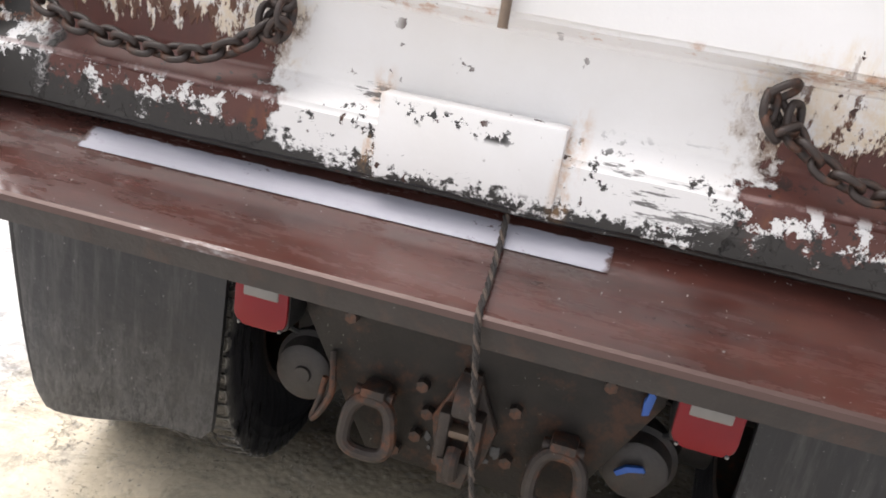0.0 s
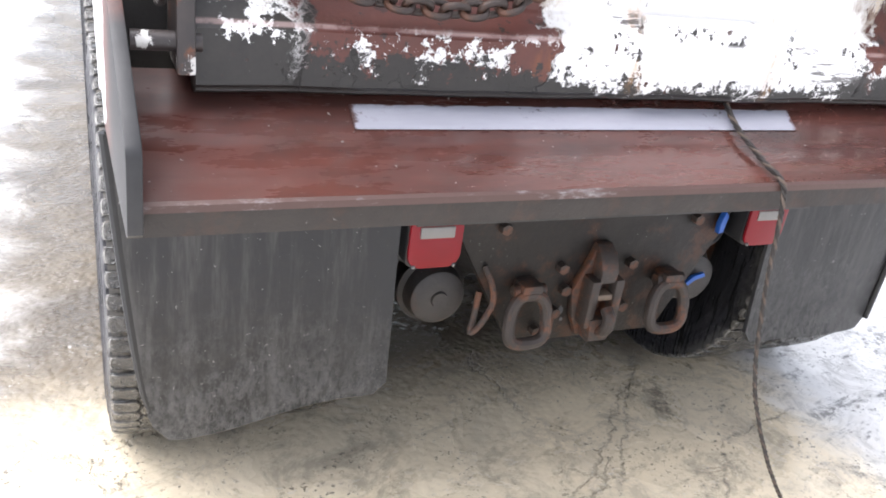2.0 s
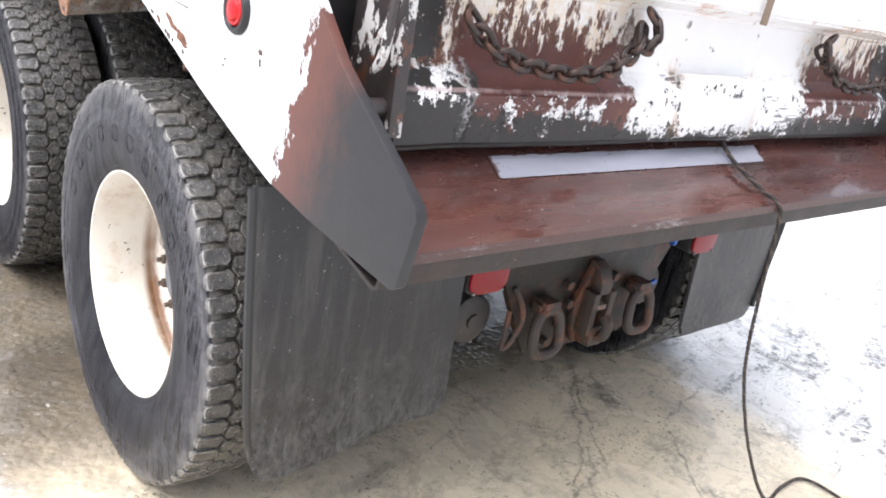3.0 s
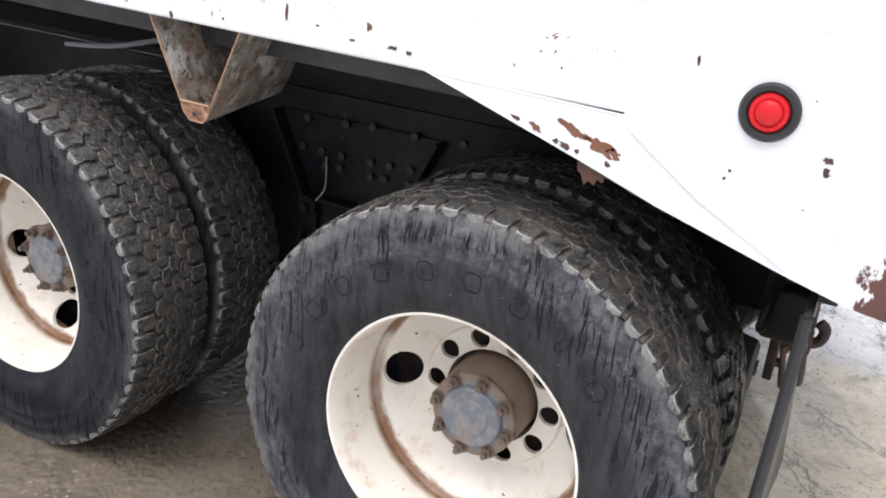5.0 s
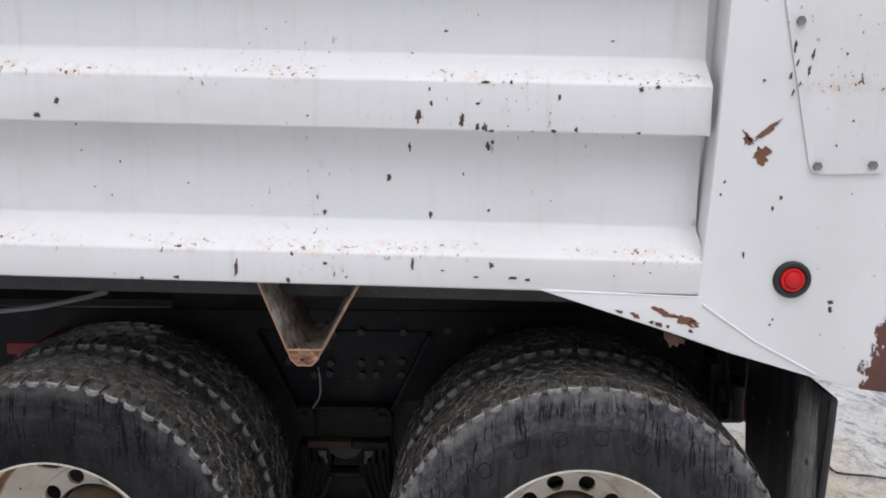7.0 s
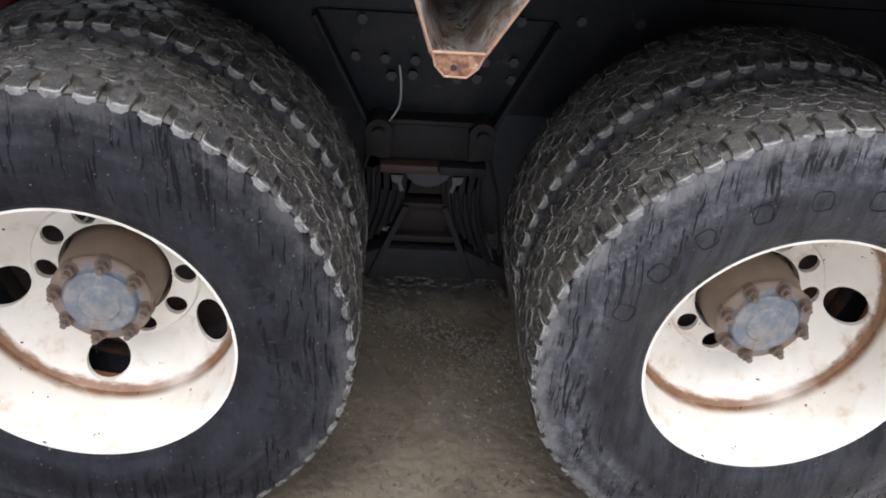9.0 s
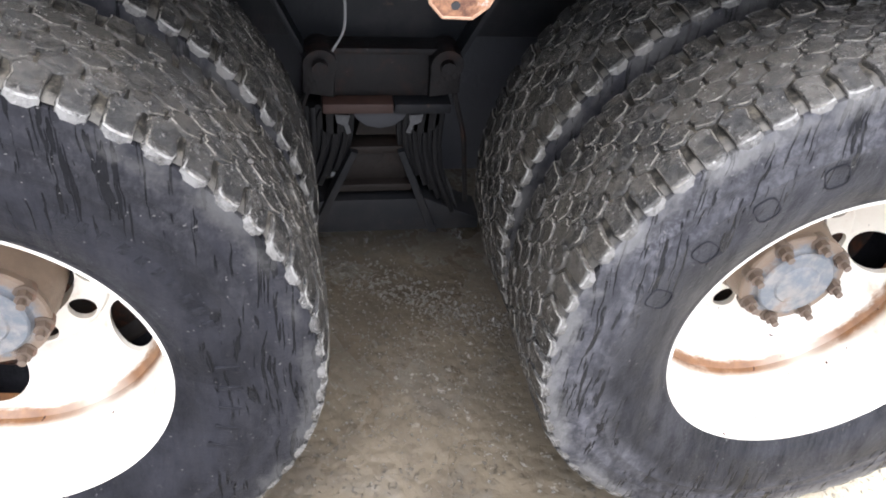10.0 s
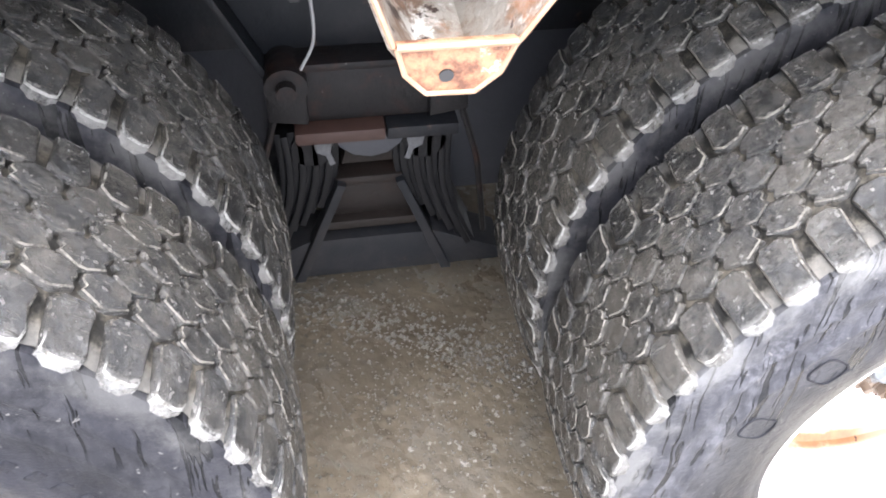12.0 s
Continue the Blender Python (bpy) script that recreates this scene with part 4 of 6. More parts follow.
RIM_FIVE, RIM_TWO, RIM_SHALLOW, HUB_MESH, NUT_MESH = rim_mesh((-80, -8, 64, 136, 208)), rim_mesh((2, 182)), rim_mesh(()), hub_mesh(), nut_mesh()


def outline_mark(wide, tall):
    """A plain rounded loop raised on the sidewall where a large letter stands."""
    bm = bmesh.new()
    pts = []
    for k in range(20):
        g = 2 * math.pi * k / 20
        c, q = math.cos(g), math.sin(g)
        pts.append((-0.1385, 0.5 * tall * math.copysign(abs(c) ** 0.6, c), 0.5 * wide * math.copysign(abs(q) ** 0.6, q)))
    tube(bm, pts, 0.0021, 5, True)
    return mesh_of("raised_loop", bm, SIDEWALL, 40)


def bar_mark(wide, tall):
    bm = bmesh.new()
    box(bm, -0.1402, -0.1365, -tall / 2, tall / 2, -wide / 2, wide / 2, 0.0012)
    return mesh_of("raised_bar", bm, SIDEWALL, 40)


LOOP_MARK, THIN_MARK, BAR_MARK, SMALL_BAR = outline_mark(0.036, 0.038), outline_mark(0.015, 0.038), bar_mark(0.007, 0.036), bar_mark(0.012, 0.018)


def mark_sidewall(wheel, kind):
    def at(degrees, r):
        return Matrix.Rotation(radians(degrees), 4, "X") @ Matrix.Translation((0, r, 0))

    if kind == "large":
        for k in range(9):
            child("raised_loop", THIN_MARK if k == 1 else LOOP_MARK, wheel, at(140 - 15 * k, 0.394))
    else:
        for k in range(5):
            child("raised_bar", BAR_MARK, wheel, at(-158 - 7 * k, 0.380))
        for k in range(10):
            child("raised_bar", SMALL_BAR, wheel, at(-200 - 4.2 * k, 0.382))


def child(name, mesh, parent, at, label=""):
    o = new(name, mesh)
    o.parent = parent
    o.matrix_basis = at
    return tagged(o, label) if label else o


def build_wheel(at, outer, mark=None, spin=0.0, label=""):
    wheel = child("wheel", outer or RIM_SHALLOW, truck, at, label)
    child("tyre", PALER_TYRE_MESH if mark == "large" else TYRE_MESH, wheel, pose(0, 0, 0), "paler grey-filmed truck tyre streaked by rain" if mark == "large" else "black wet-streaked truck tyre")
    child("tread", TREAD_MESH, wheel, Matrix.Rotation(spin, 4, "X"), "muddy hexagon-block tread")
    if outer:
        hub = child("hub", HUB_MESH, wheel, pose(0.033, 0, 0), "grey weathered axle hub")
        for k in range(8):
            a = 2 * math.pi * k / 8 + 0.2
            child("wheel_nut", NUT_MESH, hub, Matrix.Translation((-0.004, 0.089 * math.cos(a), 0.089 * math.sin(a))))
    if mark:
        mark_sidewall(wheel, mark)
    return wheel


OUT_X, IN_X = 1.065, 0.755
for n_axle, y in enumerate(AXLES):
    build_wheel(pose(-OUT_X, y, HUB_Z), RIM_FIVE if n_axle else RIM_TWO, "small" if n_axle else "large", radians(8) if n_axle else radians(33), "white dished steel wheel with five hand holes" if n_axle else "white dished steel wheel with two hand holes and rust")
    build_wheel(pose(-IN_X, y, HUB_Z, 0, 0, 0), None, None, 0.7, "inner dual wheel")
    build_wheel(pose(OUT_X, y, HUB_Z, 0, 0, 180), RIM_TWO, None, 1.1, "white dished steel wheel with rust")
    build_wheel(pose(IN_X, y, HUB_Z, 0, 0, 180), None, None, 1.9, "inner dual wheel")


def build_axles():
    for y in AXLES:
        bm = bmesh.new()
        rod(bm, (-1.0, y, HUB_Z), (1.0, y, HUB_Z), 0.062, 24)
        lathe_bm = [(-0.24, 0.07), (-0.20, 0.12), (-0.12, 0.175), (0.0, 0.195), (0.12, 0.175), (0.20, 0.12), (0.24, 0.07)]
        rings = lathe(bm, lathe_bm, 32)
        bmesh.ops.translate(bm, verts=[v for r in rings for v in r], vec=(0, y, HUB_Z))
        for s in (-1, 1):
            rod(bm, (s * 0.58, y, HUB_Z), (s * 0.50, y, HUB_Z), 0.205, 32)
        part("axle", bm, STEEL, truck, "black greasy drive axle")


build_axles()

# chassis rails with rows of bolts
for s in (-1, 1):
    bm = bmesh.new()
    x = s * 0.44
    bent_plate(bm, [(x - s * 0.09, 0.70), (x, 0.70), (x, 1.016), (x - s * 0.09, 1.016)], "y", -0.50, 5.6, 0.010)
    rail = part("frame_rail", bm, FRAME, truck, "dark painted chassis rail with bolts")
    bm = bmesh.new()
    bmesh.ops.create_cone(bm, cap_ends=True, segments=6, radius1=0.013, radius2=0.012, depth=0.018, matrix=Matrix.Rotation(radians(90), 4, "Y"))
    bolt = None
    for yy, zz in [(0.893, 0.936), (0.751, 0.942), (0.657, 0.951), (0.514, 0.950), (0.365, 0.954), (0.22, 0.955), (0.907, 0.844), (0.835, 0.841), (0.762, 0.840), (0.819, 0.798), (0.767, 0.803), (0.657, 0.842), (0.591, 0.845), (0.520, 0.848), (0.656, 0.798), (0.608, 0.801), (0.523, 0.803), (0.05, 0.9), (0.15, 0.8)]:
        at = pose(x + s * (0.031 if 0.43 < yy < 0.99 else 0.014), yy, zz)
        bolt = part("rail_bolt", bm, STEEL, rail, at=at) if bolt is None else again(bolt, at, rail)

    # pale strip added to carry the skylight on the rail's top flange
    bm = bmesh.new()
    box(bm, s * 0.352, s * 0.448, 1.31, 5.5, 1.0225, 1.027, 0.001)
    part("lit_flange", bm, plain("pale_lit_flange", (0.33, 0.31, 0.30), 0.6, grain=25, spread=0.7), rail, "pale strip painted as light on the rail's top")
    bm = bmesh.new()
    box(bm, s * 0.36, s * 0.455, -0.55, 1.30, 1.022, 1.11, 0.006)
    part("subframe", bm, FRAME, truck, "dark subframe beam on the chassis")


# tandem suspension between the axles: hanger plates, cross bar, ribbed rubber springs, equalising beam
def build_suspension(s):
    mid = 0.715
    bm = bmesh.new()
    prism(bm, [(mid - 0.285, 0.95), (mid + 0.285, 0.95), (mid + 0.135, 0.64), (mid - 0.135, 0.64)], "x", s * 0.452, s * 0.462, 0.003)
    for e in (-1, 1):
        bent_plate(bm, [(mid + e * 0.285, 0.95), (mid + e * 0.135, 0.64)], "x", s * 0.455, s * 0.510, 0.011 * e)
    hanger = part("spring_hanger", bm, FRAME, truck, "dark tapered hanger plate with flanges")
    bm = bmesh.new()
    box(bm, s * 0.455, s * 0.515, mid - 0.125, mid + 0.125, 0.685, 0.70, 0.005)
    box(bm, s * 0.42, s * 0.50, mid - 0.135, mid + 0.135, 0.582, 0.680, 0.006)
    for e in (-1, 1):
        rod(bm, (s * 0.455, mid + e * 0.130, 0.672), (s * 0.535, mid + e * 0.130, 0.672), 0.034, 20)
        rod(bm, (s * 0.530, mid + e * 0.130, 0.672), (s * 0.552, mid + e * 0.130, 0.672), 0.016, 10)
        prism(bm, [(mid + e * 0.10, 0.59), (mid + e * 0.165, 0.60), (mid + e * 0.163, 0.672), (mid + e * 0.098, 0.672)], "x", s * 0.46, s * 0.52, 0.005)
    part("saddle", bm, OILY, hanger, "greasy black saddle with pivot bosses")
    bm = bmesh.new()
    box(bm, s * 0.470, s * 0.530, mid - 0.025, mid + 0.125, 0.556, 0.580, 0.005)
    part("cross_bar", bm, plain("rusty_orange_bar", (0.062, 0.030, 0.022), 0.6, grain=30, spread=0.7), hanger, "rust-orange cross bar")
    bm = bmesh.new()
    box(bm, s * 0.470, s * 0.528, mid - 0.150, mid - 0.027, 0.554, 0.578, 0.005)
    part("cross_bar", bm, FRAME, hanger, "dark end of the cross bar")
    for e in (-1, 1):
        for k in range(9):
            f = k / 8
            y0 = mid + e * (0.055 + 0.095 * f)
            top, low = 0.560 - 0.01 * f, 0.405 - 0.165 * f
            bm = bmesh.new()
            run = 0.014 + 0.050 * f
            line = [(y0 + e * (run * g - 0.020 * math.sin(math.pi * g) * (0.4 + f)), top + (low - top) * g) for g in (0, 0.17, 0.34, 0.5, 0.67, 0.84, 1.0)]
            bent_plate(bm, line, "x", s * 0.38, s * (0.484 + 0.010 * (k % 2)), 0.0125)
            part("rubber_rib", bm, RIB_RUBBER, hanger, "ribbed black rubber load cushion")
        bm = bmesh.new()
        tube(bm, smooth_line([(s * 0.510, mid + e * 0.155, 0.60), (s * 0.515, mid + e * 0.185, 0.50), (s * 0.512, mid + e * 0.195, 0.44), (s * 0.50, mid + e * 0.215, 0.30)], 5), 0.006, 8)
        part("tie_rod", bm, OILY, hanger)
        bm = bmesh.new()
        prism(bm, [(mid + e * 0.045, 0.44), (mid + e * 0.060, 0.445), (mid + e * 0.155, 0.205), (mid + e * 0.135, 0.205)], "x", s * 0.47, s * 0.505, 0.003)
        part("spring_cheek", bm, FRAME, hanger, "dark slanting cheek plate")
    bm = bmesh.new()
    prism(bm, [(mid - 0.055, 0.575), (mid + 0.055, 0.575), (mid + 0.035, 0.53), (mid + 0.050, 0.47), (mid - 0.050, 0.47), (mid - 0.035, 0.53)], "x", s * 0.42, s * 0.478, 0.006)
    box(bm, s * 0.42, s * 0.490, mid - 0.062, mid + 0.062, 0.428, 0.448, 0.004)
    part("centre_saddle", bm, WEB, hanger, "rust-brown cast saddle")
    bm = bmesh.new()
    bowl = [(mid - 0.062, 0.556), (mid - 0.052, 0.533), (mid - 0.030, 0.515), (mid, 0.508), (mid + 0.030, 0.515), (mid + 0.052, 0.533), (mid + 0.062, 0.556)]
    prism(bm, bowl, "x", s * 0.476, s * 0.512, 0.005)
    part("saddle_cap", bm, GREY_BEAM, hanger, "grey rounded saddle cap")
    for e in (-1, 1):
        bm = bmesh.new()
        rod(bm, (s * 0.40, mid + e * 0.098, 0.520), (s * 0.494, mid + e * 0.098, 0.520), 0.036, 20)
        part("cushion_top", bm, RIB_RUBBER, hanger, "round black rubber cushion top")
    bm = bmesh.new()
    box(bm, s * 0.42, s * 0.470, mid - 0.075, mid + 0.075, 0.34, 0.425, 0.004)
    box(bm, s * 0.42, s * 0.492, mid - 0.085, mid + 0.085, 0.325, 0.345, 0.004)
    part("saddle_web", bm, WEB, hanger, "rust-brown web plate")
    bm = bmesh.new()
    prism(bm, [(mid - 0.26, 0.205), (mid + 0.26, 0.205), (mid + 0.26, 0.235), (mid + 0.12, 0.300), (mid - 0.12, 0.300), (mid - 0.26, 0.235)], "x", s * 0.40, s * 0.492, 0.004)
    part("lower_plate", bm, FRAME, hanger)
    bm = bmesh.new()
    box(bm, s * 0.30, s * 0.36, -0.05, 1.43, 0.28, 0.72, 0.03)
    part("equaliser_beam", bm, GREY_BEAM, truck, "grey equalising beam between the axles")
    bm = bmesh.new()
    tube(bm, smooth_line([(s * 0.500, mid + 0.086, 0.835), (s * 0.505, mid + 0.080, 0.790), (s * 0.508, mid + 0.082, 0.735), (s * 0.52, mid + 0.105, 0.695)], 5), 0.0028, 6)
    part("grease_line", bm, plain("pale_hose", (0.35, 0.34, 0.33), 0.5), truck, "thin pale grease line")
    # pale patches painted for bright ground showing between the cushions
    for e in (-1, 1):
        bm = bmesh.new()
        c = (mid + e * 0.082, 0.512)
        prism(bm, [(c[0] - 0.018 * e, c[1] + 0.022), (c[0] + 0.014 * e, c[1] + 0.024), (c[0] + 0.010 * e, c[1] + 0.004), (c[0] - 0.006 * e, c[1] - 0.004), (c[0] - 0.012 * e, c[1] - 0.026), (c[0] - 0.022 * e, c[1] - 0.022), (c[0] - 0.014 * e, c[1] + 0.002)], "x", s * 0.497, s * 0.4985, 0.0)
        part("splash_or_gap", bm, SPLASH_AND_GAP, hanger, "ragged pale patch painted as light through a gap")


for s in (-1, 1):
    build_suspension(s)


# body side panels with horizontal ribs
panels = {}


def build_body():
    for s in (-1, 1):
        out, inn = 1.180, 1.068
        prof = [(out - 0.05, 0.0), (out, 0.0), (out, 0.084), (inn, 0.146), (inn, 0.392), (out - 0.035, 0.380), (out - 0.035, 0.500), (inn, 0.560), (inn, 0.80), (out - 0.035, 0.79), (out - 0.035, 0.91), (inn, 0.97), (inn, 1.22), (out, 1.23), (out, 1.36), (out - 0.16, 1.36), (out - 0.16, 0.0)]
        bm = bmesh.new()
        # sheared along y so that the ribs rise with the bottom edge
        y0, y1 = -0.275, 4.6
        rows = [[bm.verts.new((s * x, y, rail_z(y) + z)) for x, z in prof] for y in (y0, y1)]
        for k in range(len(prof)):
            q = (k + 1) % len(prof)
            bm.faces.new((rows[0][k], rows[0][q], rows[1][q], rows[1][k]))
        bm.faces.new(rows[0])
        bm.faces.new(rows[1][::-1])
        edges = [e for e in bm.edges if abs(e.verts[0].co.y - e.verts[1].co.y) > 1]
        bmesh.ops.bevel(bm, geom=edges, offset=0.008, segments=3, affect="EDGES", profile=0.5)
        panels[s] = part("side_panel", bm, WHITE_PAINT, truck, "white ribbed dump body side with rust chips", smooth=25)
    bm = bmesh.new()
    box(bm, -1.03, 1.03, -0.66, 4.6, 1.19, 1.25, 0.0)
    bmesh.ops.translate(bm, verts=[v for v in bm.verts if v.co.y > 1], vec=(0, 0, SLOPE * 4))
    part("body_floor", bm, STEEL, truck, "dark underside of the dump body")
    bm = bmesh.new()
    box(bm, -1.1, 1.1, 4.5, 4.6, 1.5, 2.9, 0.01)
    part("front_wall", bm, WHITE_PAINT, truck, "white front wall of the dump body")
    for k in range(6):
        y = 0.35 + 0.72 * k
        bm = bmesh.new()
        box(bm, -0.62, 0.62, y - 0.03, y + 0.03, rail_z(y) - 0.10, rail_z(y) - 0.03, 0.004)
        part("cross_member", bm, STEEL, truck)


build_body()


# flaked paint on the side that faces the yard: (y, z, width, height) on the faces of the body
CHIP = dark_steel("bare_rusted_steel_chip", (0.035, 0.022, 0.018), (0.11, 0.05, 0.032), 0.6, 0.5)


BLISTER = dark_steel("brown_rust_blister", (0.10, 0.045, 0.028), (0.24, 0.11, 0.062), 0.7, 0.6)


def flake(parent, x, y, z, wide, tall, rnd, lean=0.0, material=None):
    bm = bmesh.new()
    n = 26
    far = [rnd.uniform(0.30, 1.30) for k in range(n)]
    loop = []
    for k in range(n):
        a = 2 * math.pi * k / n
        r = 0.7 * far[k] + 0.15 * (far[k - 1] + far[(k + 1) % n])
        u, w = 0.5 * wide * r * math.cos(a), 0.5 * tall * r * math.sin(a)
        loop.append((y + u, z + w + lean * u))
    prism(bm, loop, "x", x - 0.0012, x + 0.0008, 0.0)
    part("rust_chip", bm, material or CHIP, parent, smooth=0)


RECESS_CHIPS = [(0.446, 1.608, 0.011, 0.023), (0.251, 1.611, 0.014, 0.023), (0.239, 1.620, 0.009, 0.014), (0.500, 1.530, 0.013, 0.020), (0.312, 1.541, 0.006, 0.009), (0.664, 1.442, 0.013, 0.015), (0.603, 1.407, 0.007, 0.020), (0.394, 1.437, 0.011, 0.020), (0.247, 1.449, 0.009, 0.009), (0.244, 1.402, 0.012, 0.026), (0.355, 1.889, 0.011, 0.007), (-0.050, 1.864, 0.009, 0.006), (0.438, 1.836, 0.011, 0.006)]
RIB_CHIPS = [(0.315, 1.676, 0.014, 0.038), (0.278, 1.660, 0.010, 0.016), (0.260, 1.660, 0.016, 0.025), (0.420, 1.687, 0.014, 0.041), (0.389, 1.716, 0.008, 0.014), (0.244, 1.651, 0.019, 0.007), (0.096, 1.650, 0.019, 0.011), (0.042, 1.654, 0.010, 0.017), (-0.108, 1.747, 0.014, 0.014), (-0.147, 1.753, 0.017, 0.011), (0.084, 1.731, 0.008, 0.014), (0.199, 1.764, 0.007, 0.011), (0.259, 1.766, 0.019, 0.008), (1.295, 1.723, 0.012, 0.024), (1.347, 1.688, 0.019, 0.012), (0.393, 1.749, 0.007, 0.011), (0.278, 1.716, 0.011, 0.008), (-0.106, 1.646, 0.011, 0.007)]
RAIL_CHIPS = [(0.867, 1.318, 0.010, 0.052), (0.434, 1.330, 0.008, 0.040), (1.016, 1.296, 0.018, 0.010), (0.739, 1.290, 0.010, 0.016), (0.647, 1.332, 0.014, 0.007), (0.242, 1.330, 0.012, 0.018), (0.28, 1.300, 0.016, 0.006), (0.19, 1.298, 0.024, 0.008), (0.155, 1.294, 0.014, 0.010), (0.36, 1.316, 0.012, 0.004), (1.10, 1.293, 0.012, 0.008)]
POST_CHIPS = [(-0.574, 1.244, 0.016, 0.012), (-0.36, 1.36, 0.006, 0.018), (-0.44, 1.20, 0.006, 0.006), (-0.380, 1.768, 0.007, 0.007), (-0.304, 1.534, 0.007, 0.011), (-0.297, 1.504, 0.007, 0.008), (-0.438, 1.497, 0.007, 0.014), (-0.421, 1.471, 0.009, 0.012), (-0.603, 1.507, 0.004, 0.004), (-0.434, 1.187, 0.007, 0.007)]
COVER_CHIPS = [(-0.443, 1.845, 0.009, 0.029), (-0.485, 1.826, 0.009, 0.023), (-0.478, 1.791, 0.009, 0.023), (-0.451, 1.807, 0.007, 0.014), (-0.438, 1.778, 0.007, 0.017), (-0.459, 1.759, 0.007, 0.011), (-0.445, 1.740, 0.007, 0.014), (-0.588, 1.676, 0.006, 0.007), (-0.554, 1.620, 0.006, 0.006), (-0.561, 1.828, 0.006, 0.006)]
SKIRT_CHIPS = [(-0.180, 1.215, 0.060, 0.020, 0.42), (-0.225, 1.198, 0.066, 0.026, 0.36), (-0.252, 1.190, 0.030, 0.018, 0.30), (-0.166, 1.186, 0.020, 0.016, 0.3), (-0.150, 1.190, 0.012, 0.012, 0.3), (-0.190, 1.180, 0.010, 0.012, 0.3), (-0.110, 1.208, 0.030, 0.014, 0.3), (-0.070, 1.217, 0.020, 0.008, 0.3), (-0.245, 1.168, 0.012, 0.010, 0.3)]


def build_rust_tab(panel):
    bm = bmesh.new()
    prism(bm, [(-0.185, 1.165), (-0.240, 1.140), (-0.236, 1.128), (-0.226, 1.133), (-0.221, 1.121), (-0.211, 1.128), (-0.203, 1.118), (-0.196, 1.136), (-0.188, 1.142)], "x", -1.160, -1.156, 0.001)
    part("rust_tab", bm, CHIP, panel, "ragged rusty tab hanging under the skirt")


def chip_side(panel, corner):
    rnd = random.Random(21)
    for x, chips in ((-1.068, RECESS_CHIPS), (-1.145, RIB_CHIPS), (-1.180, RAIL_CHIPS)):
        for y, z, w, h in chips:
            flake(panel, x, y, z, w, h, rnd)
    for k in range(16):
        # pin-prick chips
        x, low, high = ((-1.068, 1.44, 1.62), (-1.145, 1.66, 1.75), (-1.180, 1.29, 1.335))[k % 3]
        flake(panel, x, rnd.uniform(-0.2, 1.5), rnd.uniform(low, high), rnd.uniform(0.003, 0.007), rnd.uniform(0.003, 0.009), rnd)
    for y, z, w, h in POST_CHIPS:
        flake(corner, -1.182, y, z, w, h, rnd)
    for y, z, w, h, lean in SKIRT_CHIPS:
        flake(corner, -1.182, y, z, w, h, rnd, lean, BLISTER if w > 0.025 else None)
    # a hooked brown scratch and a blister on the post
    for y0, z0, y1, z1, tall in ((-0.429, 1.679, -0.361, 1.627, 0.017), (-0.362, 1.628, -0.341, 1.650, 0.014)):
        flake(corner, -1.182, (y0 + y1) / 2, (z0 + z1) / 2, abs(y1 - y0) + 0.008, tall, rnd, (z1 - z0) / (y1 - y0), BLISTER)
    flake(corner, -1.182, -0.352, 1.632, 0.024, 0.024, rnd, 0.0, BLISTER)
    flake(corner, -1.182, -0.385, 1.596, 0.044, 0.046, rnd, 0.0, BLISTER)


